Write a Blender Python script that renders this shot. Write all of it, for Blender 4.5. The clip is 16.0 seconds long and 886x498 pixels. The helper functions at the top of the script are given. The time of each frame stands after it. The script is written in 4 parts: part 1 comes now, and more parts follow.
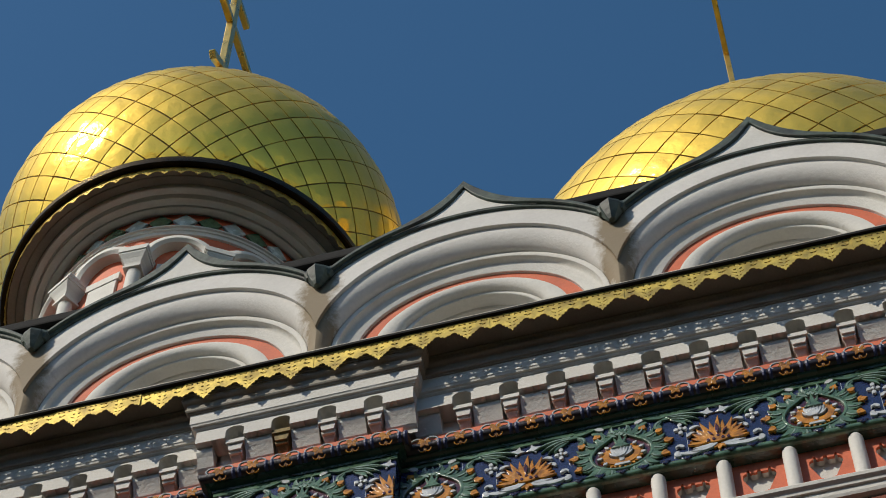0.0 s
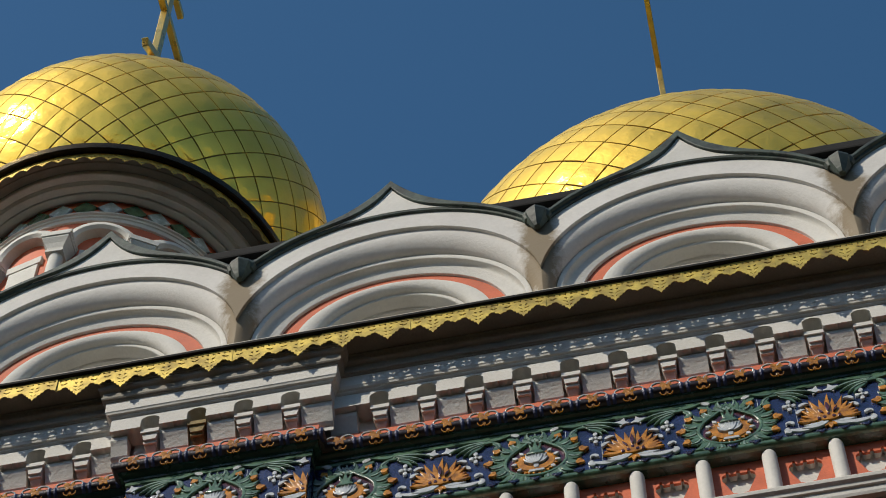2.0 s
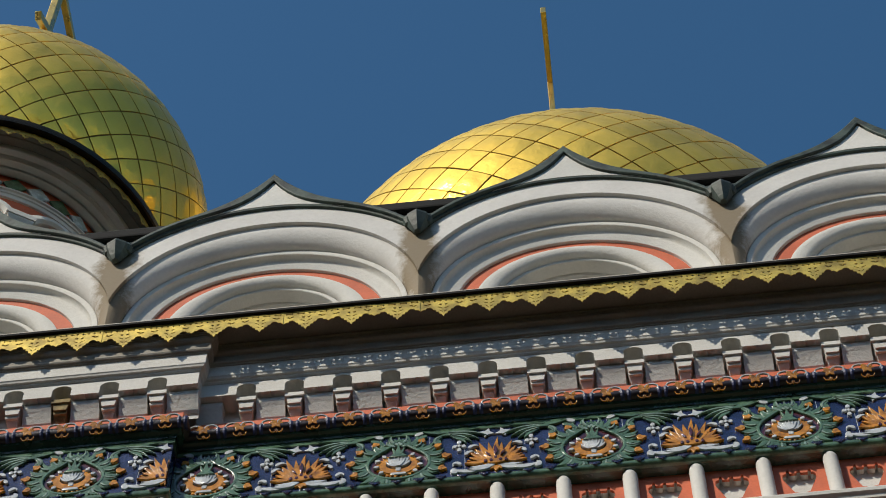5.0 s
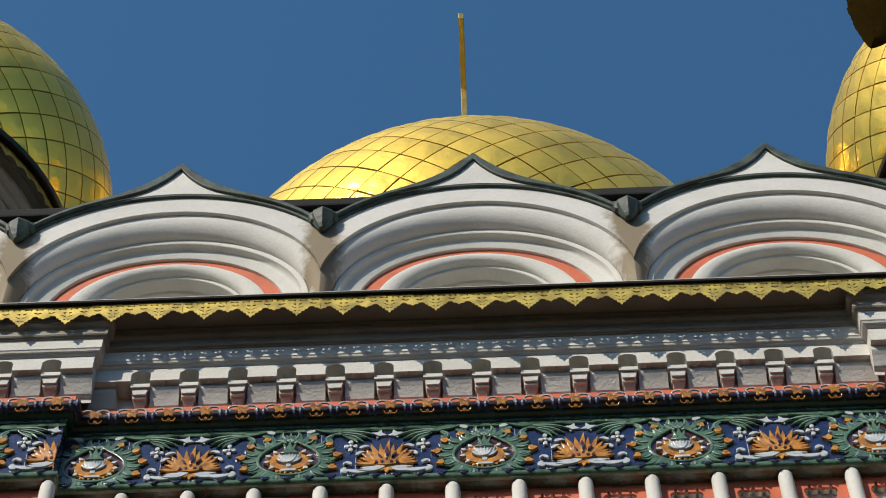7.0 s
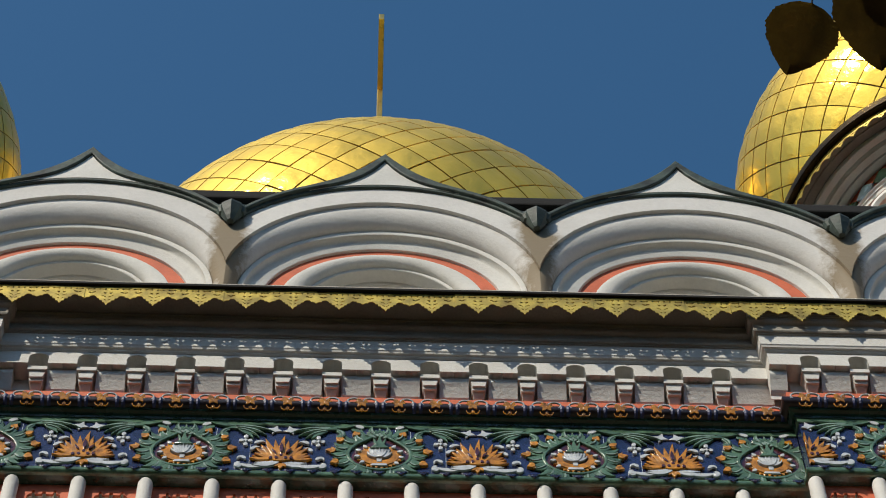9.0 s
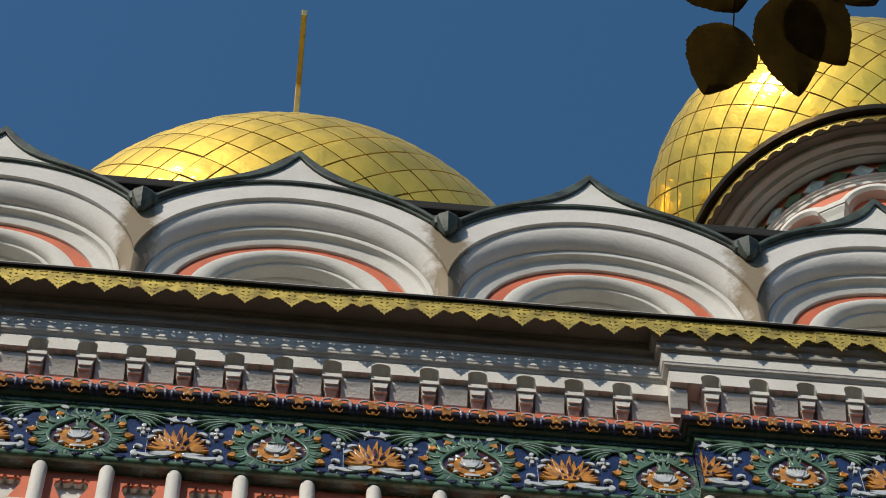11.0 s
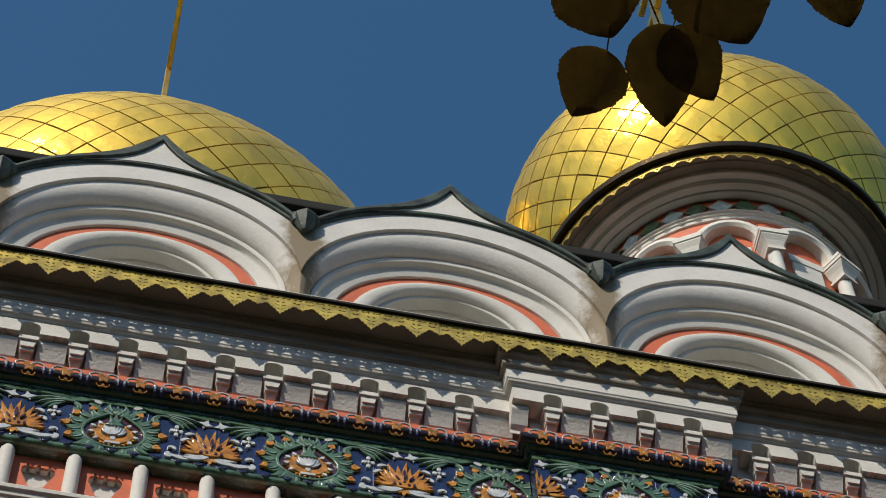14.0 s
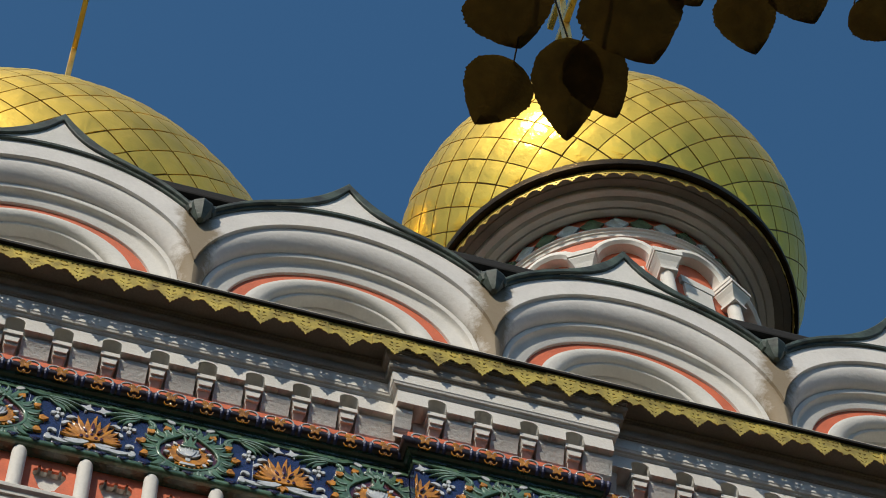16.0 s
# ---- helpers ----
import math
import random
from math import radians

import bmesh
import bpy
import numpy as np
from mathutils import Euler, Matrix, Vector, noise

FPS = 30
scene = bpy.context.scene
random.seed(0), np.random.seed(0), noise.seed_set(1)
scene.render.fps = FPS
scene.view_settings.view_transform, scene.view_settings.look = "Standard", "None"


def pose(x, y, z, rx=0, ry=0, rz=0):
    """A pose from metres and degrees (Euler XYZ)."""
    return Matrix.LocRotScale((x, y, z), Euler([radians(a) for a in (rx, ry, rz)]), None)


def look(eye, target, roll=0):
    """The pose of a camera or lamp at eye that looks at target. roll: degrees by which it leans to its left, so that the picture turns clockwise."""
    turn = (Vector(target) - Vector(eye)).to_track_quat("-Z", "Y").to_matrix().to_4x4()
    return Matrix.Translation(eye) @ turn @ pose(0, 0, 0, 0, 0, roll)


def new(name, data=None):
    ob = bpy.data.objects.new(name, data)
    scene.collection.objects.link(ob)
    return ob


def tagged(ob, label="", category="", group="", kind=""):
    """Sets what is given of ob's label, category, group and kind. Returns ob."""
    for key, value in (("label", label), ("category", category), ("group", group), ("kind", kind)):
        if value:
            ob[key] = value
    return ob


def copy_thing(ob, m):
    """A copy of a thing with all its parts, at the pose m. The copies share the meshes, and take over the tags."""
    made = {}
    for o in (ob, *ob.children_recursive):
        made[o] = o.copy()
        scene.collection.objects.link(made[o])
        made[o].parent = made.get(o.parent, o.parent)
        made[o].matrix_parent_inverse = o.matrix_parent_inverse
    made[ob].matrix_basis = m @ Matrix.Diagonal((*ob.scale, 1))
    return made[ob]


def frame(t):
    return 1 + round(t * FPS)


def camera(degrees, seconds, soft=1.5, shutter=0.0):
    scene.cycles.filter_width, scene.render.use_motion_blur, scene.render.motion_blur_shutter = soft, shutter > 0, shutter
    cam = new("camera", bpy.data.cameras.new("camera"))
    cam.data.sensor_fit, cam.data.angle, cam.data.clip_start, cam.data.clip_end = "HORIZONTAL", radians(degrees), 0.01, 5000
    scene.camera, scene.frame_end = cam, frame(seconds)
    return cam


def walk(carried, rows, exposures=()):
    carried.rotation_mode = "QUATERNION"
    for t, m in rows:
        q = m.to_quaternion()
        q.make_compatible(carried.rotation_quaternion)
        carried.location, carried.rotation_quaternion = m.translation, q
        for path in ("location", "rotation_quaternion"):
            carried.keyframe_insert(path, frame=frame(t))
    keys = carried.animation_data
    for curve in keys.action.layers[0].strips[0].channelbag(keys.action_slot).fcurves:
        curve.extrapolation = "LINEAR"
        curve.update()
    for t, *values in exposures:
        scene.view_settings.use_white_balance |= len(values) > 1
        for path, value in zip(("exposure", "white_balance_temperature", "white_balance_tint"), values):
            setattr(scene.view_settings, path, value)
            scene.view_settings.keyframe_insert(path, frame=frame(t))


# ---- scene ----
# ---- the camera: it stands before the church wall and turns ----
cam = camera(20.2, 16.0, soft=1.0)
EYE = 1.6
ROWS = [
    (0.0, 15.331, 61.017, 0.848), (0.5, 14.442, 61.017, 0.698), (1.0, 13.519, 61.028, 0.583), (1.5, 12.620, 61.044, 0.475),
    (2.0, 11.730, 61.053, 0.333), (2.5, 10.864, 61.060, 0.232), (3.0, 9.749, 61.072, 0.150), (5.5, 4.850, 61.105, -0.455),
    (6.0, 3.605, 61.115, -0.579), (6.5, 2.494, 61.118, -0.750), (7.0, 1.363, 61.118, -0.869), (7.5, 0.205, 61.126, -1.013),
    (8.0, -0.872, 61.130, -1.100), (8.5, -1.984, 61.124, -1.253), (9.0, -3.082, 61.130, -1.359), (11.5, -8.501, 61.118, -1.993),
    (12.0, -9.574, 61.118, -2.136), (12.5, -10.567, 61.098, -2.244), (13.0, -11.818, 61.084, -2.425), (13.5, -13.024, 61.075, -2.576),
    (14.0, -14.273, 61.060, -2.690), (14.5, -15.399, 61.054, -2.863), (15.0, -16.695, 61.024, -2.985), (15.5, -17.904, 60.990, -3.095),
    (16.0, -19.281, 60.986, -3.313),
]
walk(cam, [(t, pose(0, 0, EYE, 90 + pitch, 0, yaw) @ pose(0, 0, 0, 0, 0, roll)) for t, yaw, pitch, roll in ROWS],
     exposures=[(0.0, -0.11, 6900, 9.5), (3.2, -0.12, 6900, 9.5), (5.5, 0.06, 6850, 8.5), (6.0, 0.19, 6850, 8.5), (7.0, 0.20, 6850, 8.5), (9.0, 0.05, 6850, 8.5), (11.5, -0.02, 6900, 9.5), (16.0, -0.02, 6900, 9.5)])

# ---- world, sun, exposure ----
SUN_EL, SUN_LEFT = 39.0, 41.0
sx = -math.sin(radians(SUN_LEFT)) * math.cos(radians(SUN_EL))
sy = -math.cos(radians(SUN_LEFT)) * math.cos(radians(SUN_EL))
sz = math.sin(radians(SUN_EL))
world = bpy.data.worlds.new("daylight")
scene.world = world
world.use_nodes = True
wn = world.node_tree.nodes
sky = wn.new("ShaderNodeTexSky")
sky.sky_type = 'NISHITA'
sky.sun_disc = False
sky.sun_elevation = radians(SUN_EL)
sky.sun_rotation = math.atan2(sx, sy)
sky.air_density, sky.dust_density, sky.ozone_density = 1.0, 0.5, 1.5
wn["Background"].inputs["Strength"].default_value = 0.12
hue = wn.new("ShaderNodeHueSaturation")
hue.inputs["Saturation"].default_value = 1.27
hue.inputs["Hue"].default_value = 0.4955
world.node_tree.links.new(sky.outputs[0], hue.inputs["Color"])
world.node_tree.links.new(hue.outputs[0], wn["Background"].inputs["Color"])
lamp = bpy.data.lights.new("sun", 'SUN')
lamp.energy, lamp.angle, lamp.color = 3.9, radians(0.5), (1.0, 0.94, 0.84)
sun = new("sun", lamp)
sun.matrix_world = look((sx * 60, sy * 60, sz * 60), (0, 0, 0))


# ---- materials ----
def mat(name, base, rough=0.6, metal=0.0, vary=0.12, scale=4.0, bump=0.15, fine=60.0, stain=None, coat=0.0, piece=0.0):
    """Procedural surface: base colour with wear at two scales and a fine relief."""
    m = bpy.data.materials.new(name)
    m.use_nodes = True
    nt = m.node_tree
    N, L = nt.nodes, nt.links
    bsdf = N["Principled BSDF"]
    bsdf.inputs["Roughness"].default_value = rough
    bsdf.inputs["Metallic"].default_value = metal
    bsdf.inputs["Coat Weight"].default_value = coat
    bsdf.inputs["Coat Roughness"].default_value = 0.08
    n1 = N.new("ShaderNodeTexNoise")
    n1.inputs["Scale"].default_value, n1.inputs["Detail"].default_value = scale, 6.0
    n2 = N.new("ShaderNodeTexNoise")
    n2.inputs["Scale"].default_value, n2.inputs["Detail"].default_value = fine, 4.0
    geo = N.new("ShaderNodeNewGeometry")
    L.new(geo.outputs["Position"], n1.inputs["Vector"])
    L.new(geo.outputs["Position"], n2.inputs["Vector"])
    ramp = N.new("ShaderNodeValToRGB")
    b = Vector(base)
    dark = stain if stain else tuple(b * (1 - 2.2 * vary))
    ramp.color_ramp.elements[0].position, ramp.color_ramp.elements[1].position = 0.28, 0.62
    ramp.color_ramp.elements[0].color = (*dark, 1)
    ramp.color_ramp.elements[1].color = (*b, 1)
    L.new(n1.outputs["Fac"], ramp.inputs["Fac"])
    mix = N.new("ShaderNodeMix")
    mix.data_type, mix.blend_type = 'RGBA', 'MULTIPLY'
    mix.inputs["Factor"].default_value = 1.0
    r2 = N.new("ShaderNodeValToRGB")
    r2.color_ramp.elements[0].position, r2.color_ramp.elements[1].position = 0.3, 0.7
    r2.color_ramp.elements[0].color = (1 - vary, 1 - vary, 1 - vary, 1)
    r2.color_ramp.elements[1].color = (1, 1, 1, 1)
    L.new(n2.outputs["Fac"], r2.inputs["Fac"])
    L.new(ramp.outputs["Color"], mix.inputs["A"])
    L.new(r2.outputs["Color"], mix.inputs["B"])
    out = mix.outputs["Result"]
    if piece:
        info = N.new("ShaderNodeObjectInfo")
        mr = N.new("ShaderNodeMapRange")
        mr.inputs["To Min"].default_value, mr.inputs["To Max"].default_value = 1 - piece, 1.0
        L.new(info.outputs["Random"], mr.inputs["Value"])
        mx = N.new("ShaderNodeMix")
        mx.data_type, mx.blend_type = 'RGBA', 'MULTIPLY'
        mx.inputs["Factor"].default_value = 1.0
        L.new(out, mx.inputs["A"])
        L.new(mr.outputs["Result"], mx.inputs["B"])
        out = mx.outputs["Result"]
    L.new(out, bsdf.inputs["Base Color"])
    rr = N.new("ShaderNodeMapRange")
    rr.inputs["To Min"].default_value, rr.inputs["To Max"].default_value = max(0.03, rough - 0.08), min(1, rough + 0.1)
    L.new(n1.outputs["Fac"], rr.inputs["Value"])
    L.new(rr.outputs["Result"], bsdf.inputs["Roughness"])
    if bump:
        add = N.new("ShaderNodeMath")
        add.operation = 'ADD'
        L.new(n1.outputs["Fac"], add.inputs[0])
        L.new(n2.outputs["Fac"], add.inputs[1])
        bp = N.new("ShaderNodeBump")
        bp.inputs["Strength"].default_value = bump
        bp.inputs["Distance"].default_value = 0.02
        L.new(add.outputs[0], bp.inputs["Height"])
        L.new(bp.outputs["Normal"], bsdf.inputs["Normal"])
    return m


PLASTER = mat("white_limewash", (0.66, 0.645, 0.60), 0.78, vary=0.07, scale=3.0, bump=0.2, fine=45)
RED = mat("red_paint", (0.66, 0.15, 0.065), 0.65, vary=0.1, scale=6.0, bump=0.12)
PATINA = mat("patinated_sheet_metal", (0.055, 0.085, 0.066), 0.6, metal=0.0, vary=0.35, scale=7, bump=0.25, fine=25, stain=(0.010, 0.012, 0.010))
BLACKEDGE = mat("dark_sheet_metal", (0.006, 0.0055, 0.005), 0.95, vary=0.2, scale=5)
OCHRE = mat("rust_stained_limewash", (0.34, 0.25, 0.10), 0.8, vary=0.25, scale=12, bump=0.2, stain=(0.08, 0.05, 0.015))
BOUNCE = mat("pale_bounce_sheet", (0.62, 0.57, 0.48), 0.6, metal=0.0, vary=0.1, scale=4, bump=0.15)
# limewash darkened by grime and by overhang shade put into its colour
SHADE_GRIME = mat("shade_and_grime_limewash", (0.36, 0.33, 0.28), 0.8, vary=0.14, scale=3.5, bump=0.15)
BLUE = mat("dull_blue_glaze", (0.035, 0.045, 0.14), 0.55, vary=0.2, scale=14, bump=0.1)
ROPE = mat("dark_plum_glaze", (0.030, 0.018, 0.022), 0.35, vary=0.2, scale=14, bump=0.15)
BRASS = mat("gilded_sheet", (0.80, 0.60, 0.13), 0.42, metal=0.55, vary=0.16, scale=9, bump=0.08, stain=(0.36, 0.25, 0.07))


def gold_leaf():
    """Beaten gold sheet: a broad dull lobe under a sharper one, dented, each sheet a little different."""
    m = mat("gold_leaf", (1.0, 0.73, 0.155), 0.66, metal=1.0, vary=0.06, scale=1.9, bump=0.5, fine=5.0, piece=0.16)
    nt = m.node_tree
    N, L = nt.nodes, nt.links
    a = N["Principled BSDF"]
    b = N.new("ShaderNodeBsdfPrincipled")
    b.inputs["Metallic"].default_value = 1.0
    b.inputs["Roughness"].default_value = 0.17
    N["Bump"].inputs["Distance"].default_value = 0.035
    deep = N.new("ShaderNodeMix")
    deep.data_type, deep.blend_type = 'RGBA', 'MULTIPLY'
    deep.inputs["Factor"].default_value = 1.0
    deep.inputs["B"].default_value = (1.0, 0.90, 0.68, 1)
    L.new(a.inputs["Base Color"].links[0].from_socket, deep.inputs["A"])
    L.new(deep.outputs["Result"], b.inputs["Base Color"])
    L.new(a.inputs["Normal"].links[0].from_socket, b.inputs["Normal"])
    mx = N.new("ShaderNodeMixShader")
    mx.inputs[0].default_value = 0.5
    L.new(a.outputs[0], mx.inputs[1])
    L.new(b.outputs[0], mx.inputs[2])
    L.new(mx.outputs[0], N["Material Output"].inputs["Surface"])
    return m


def valley_plaster():
    """White limewash, brown with run-off towards the valleys between the gables."""
    m = mat("runoff_limewash", (0.66, 0.64, 0.605), 0.75, vary=0.07, scale=2.2, bump=0.16, fine=35)
    nt = m.node_tree
    N, L = nt.nodes, nt.links
    bsdf = N["Principled BSDF"]
    src = bsdf.inputs["Base Color"].links[0].from_socket
    tc = N.new("ShaderNodeTexCoord")
    sep = N.new("ShaderNodeSeparateXYZ")
    L.new(tc.outputs["Object"], sep.inputs[0])
    ab = N.new("ShaderNodeMath")
    ab.operation = 'ABSOLUTE'
    L.new(sep.outputs["X"], ab.inputs[0])
    mr = N.new("ShaderNodeMapRange")
    mr.inputs["From Min"].default_value, mr.inputs["From Max"].default_value = 0.84, 1.10
    mr.inputs["To Max"].default_value = 0.75
    L.new(ab.outputs[0], mr.inputs["Value"])
    geo = N.new("ShaderNodeNewGeometry")
    ns = N.new("ShaderNodeTexNoise")
    ns.inputs["Scale"].default_value, ns.inputs["Detail"].default_value, ns.inputs["Roughness"].default_value = 4.5, 8.0, 0.7
    L.new(geo.outputs["Position"], ns.inputs["Vector"])
    add = N.new("ShaderNodeMath")
    add.operation = 'ADD'
    L.new(mr.outputs["Result"], add.inputs[0])
    L.new(ns.outputs["Fac"], add.inputs[1])
    rp = N.new("ShaderNodeMapRange")
    rp.inputs["From Min"].default_value, rp.inputs["From Max"].default_value = 0.76, 1.02
    rp.inputs["To Max"].default_value = 0.95
    L.new(add.outputs[0], rp.inputs["Value"])
    mix = N.new("ShaderNodeMix")
    mix.data_type = 'RGBA'
    L.new(rp.outputs["Result"], mix.inputs["Factor"])
    L.new(src, mix.inputs["A"])
    mix.inputs["B"].default_value = (0.20, 0.15, 0.085, 1)
    L.new(mix.outputs["Result"], bsdf.inputs["Base Color"])
    return m


BRONZE = mat("dark_bronze_sheet", (0.032, 0.019, 0.007), 0.38, metal=0.85, vary=0.25, scale=5, bump=0.2)
GOLD = gold_leaf()
RUNOFF = valley_plaster()
# soffit paint: shade is put into this dark colour, along with grime
SHADE_SOFFIT = mat("grimy_shade_soffit_paint", (0.22, 0.20, 0.165), 0.8, vary=0.15, scale=3.0, bump=0.15)
SEAM = mat("tarnished_gold", (0.16, 0.10, 0.03), 0.5, metal=0.6, vary=0.2, scale=6)
CROSSGOLD = mat("gilded_cross", (0.86, 0.62, 0.18), 0.28, metal=0.9, vary=0.1, scale=5)
NAVY = mat("navy_glaze", (0.022, 0.034, 0.11), 0.2, vary=0.25, scale=9, bump=0.15, coat=0.5)
GREEN = mat("green_glaze", (0.115, 0.215, 0.125), 0.2, vary=0.25, scale=12, bump=0.2, coat=0.5)
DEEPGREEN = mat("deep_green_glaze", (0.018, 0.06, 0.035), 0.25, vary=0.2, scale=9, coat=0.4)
SAGE = mat("pale_green_glaze", (0.30, 0.42, 0.33), 0.2, vary=0.25, scale=20, bump=0.2, coat=0.5)
ORANGE = mat("orange_glaze", (0.74, 0.30, 0.022), 0.2, vary=0.28, scale=18, bump=0.2, coat=0.5)
IVORY = mat("white_glaze", (0.62, 0.65, 0.66), 0.2, vary=0.12, scale=18, bump=0.15, coat=0.5)
PLUM = mat("plum_glaze", (0.09, 0.022, 0.03), 0.2, vary=0.2, scale=9, coat=0.5)
SKYTILE = mat("pale_blue_glaze", (0.58, 0.70, 0.76), 0.25, vary=0.15, scale=14, coat=0.5)
BRICK = mat("red_brick", (0.40, 0.115, 0.07), 0.85, vary=0.2, scale=9, bump=0.4, piece=0.3)
MORTAR = mat("mortar", (0.45, 0.38, 0.33), 0.9, vary=0.15, scale=20, bump=0.3)
LEAF = mat("autumn_leaf", (0.15, 0.095, 0.022), 0.6, vary=0.25, scale=30, bump=0.2)
BARK = mat("bark", (0.09, 0.07, 0.05), 0.9, vary=0.25, scale=14, bump=0.6)
PAVING = mat("trodden_earth", (0.15, 0.115, 0.072), 0.85, vary=0.15, scale=1.2, bump=0.3)

def let_light_through(m, share):
    """Thin leaves: part of the light that falls on the far side comes through."""
    N, L = m.node_tree.nodes, m.node_tree.links
    tr = N.new("ShaderNodeBsdfTranslucent")
    tr.inputs["Color"].default_value = (0.30, 0.20, 0.03, 1)
    mx = N.new("ShaderNodeMixShader")
    mx.inputs[0].default_value = share
    L.new(N["Principled BSDF"].outputs[0], mx.inputs[1])
    L.new(tr.outputs[0], mx.inputs[2])
    L.new(mx.outputs[0], N["Material Output"].inputs["Surface"])


let_light_through(LEAF, 0.11)


# ---- helpers for meshes ----
def link(name, me, material, parent=None, label="", m=None):
    ob = new(name, me)
    if material and not me.materials:
        me.materials.append(material)
    if parent:
        ob.parent = parent
    if m is not None:
        ob.matrix_basis = m
    if label:
        ob["label"] = label
    return ob


def empty(name, label, category, group="", kind="", at=(0, 0, 0)):
    ob = new(name)
    ob.location = at
    return tagged(ob, label, category, group, kind)


def mesh_of(bm, smooth=False):
    bmesh.ops.recalc_face_normals(bm, faces=bm.faces)
    me = bpy.data.meshes.new("m")
    bm.to_mesh(me)
    bm.free()
    if smooth:
        me.polygons.foreach_set("use_smooth", [True] * len(me.polygons))
        me.set_sharp_from_angle(angle=radians(38))
    return me


def part(name, bm, material, parent, label="", m=None, smooth=False):
    return link(name, mesh_of(bm, smooth), material, parent, label, m)


def box(x0, x1, y0, y1, z0, z1, bevel=0.0):
    bm = bmesh.new()
    bmesh.ops.create_cube(bm, size=1.0, matrix=Matrix.Translation(((x0 + x1) / 2, (y0 + y1) / 2, (z0 + z1) / 2)) @ Matrix.Diagonal((x1 - x0, y1 - y0, z1 - z0, 1)))
    if bevel:
        bmesh.ops.bevel(bm, geom=bm.edges[:], offset=bevel, segments=2, affect='EDGES', profile=0.6)
    return bm


def lathe(profile, n, closed=False, a0=0.0, a1=2 * math.pi):
    """Turn (radius, z) pairs about the z axis."""
    bm = bmesh.new()
    full = abs(a1 - a0 - 2 * math.pi) < 1e-6
    cols = n if full else n + 1
    ring = [[bm.verts.new((r * math.sin(a0 + (a1 - a0) * i / n), -r * math.cos(a0 + (a1 - a0) * i / n), z)) for r, z in profile] for i in range(cols)]
    for i in range(n):
        p, q = ring[i], ring[(i + 1) % cols]
        for j in range(len(profile) - 1):
            vs = [p[j], q[j], q[j + 1], p[j + 1]]
            if (p[j].co - q[j].co).length < 1e-7:
                vs = [p[j], q[j + 1], p[j + 1]]
            elif (p[j + 1].co - q[j + 1].co).length < 1e-7:
                vs = [p[j], q[j], p[j + 1]]
            bm.faces.new(vs)
    return bm


def plate(splines, depth, bevel=0.0):
    """A flat plate in the x-z plane from closed outlines (inner ones are holes), its front at y = 0, going back by depth."""
    cu = bpy.data.curves.new("c", 'CURVE')
    cu.dimensions, cu.fill_mode = '2D', 'BOTH'
    cu.extrude, cu.bevel_depth, cu.bevel_resolution = max(depth / 2 - bevel, 0.0005), bevel, 1
    if bevel:
        cu.offset = -bevel
    for pts in splines:
        sp = cu.splines.new('POLY')
        sp.points.add(len(pts) - 1)
        for q, (x, z) in zip(sp.points, pts):
            q.co = (x, z, 0, 1)
        sp.use_cyclic_u = True
    ob = bpy.data.objects.new("c", cu)
    me = bpy.data.meshes.new_from_object(ob)
    me.transform(Matrix(((1, 0, 0, 0), (0, 0, -1, depth / 2), (0, 1, 0, 0), (0, 0, 0, 1))))
    me.materials.clear()
    bpy.data.objects.remove(ob)
    bpy.data.curves.remove(cu)
    return me


def cut(me, planes):
    """Keep the side of each plane (point, normal) that its normal leaves."""
    bm = bmesh.new()
    bm.from_mesh(me)
    for co, no in planes:
        bmesh.ops.bisect_plane(bm, geom=bm.verts[:] + bm.edges[:] + bm.faces[:], plane_co=co, plane_no=no, clear_outer=True)
    out = bpy.data.meshes.new("m")
    bm.to_mesh(out)
    bm.free()
    return out


# ---- the plan of the wall ----
AX = 0.035           # the wall's middle axis
W = 8.40             # plane of the frieze
PIL = 0.11           # how far the pilasters stand proud
P0, P1 = 2.59, 3.775  # pilaster, from the axis
END = 9.5


def plan(o, jog=True):
    """The wall's line in plan at the offset o before the frieze."""
    if not jog:
        return [(-END, W - o), (END, W - o)]
    y0, y1 = W - o, W - PIL - o
    half = [(P0 - o, y0), (P0 - o, y1), (P1 + o, y1), (P1 + o, y0), (END, y0)]
    return [(AX - x, y) for x, y in reversed(half)] + [(AX + x, y) for x, y in half]


def sweep(profile, jog=True):
    """Carry (offset, z) pairs along the wall, with mitred returns round the pilasters."""
    bm = bmesh.new()
    rows = [[bm.verts.new((x, y, z)) for x, y in plan(o, jog)] for o, z in profile]
    for a, b in zip(rows, rows[1:]):
        for i in range(len(a) - 1):
            bm.faces.new((a[i], a[i + 1], b[i + 1], b[i]))
    return bm


def bays():
    """Runs of wall: (x0, x1, how far proud)."""
    return [(AX - END, AX - P1, 0.0), (AX - P1, AX - P0, PIL), (AX - P0, AX + P0, 0.0), (AX + P0, AX + P1, PIL), (AX + P1, AX + END, 0.0)]


# ---- ground and church walls ----
bm = bmesh.new()
bmesh.ops.create_grid(bm, x_segments=8, y_segments=8, size=1500)
tagged(link("ground", mesh_of(bm), PAVING), "flat brown earth ground before the church", "ground", kind="structure")

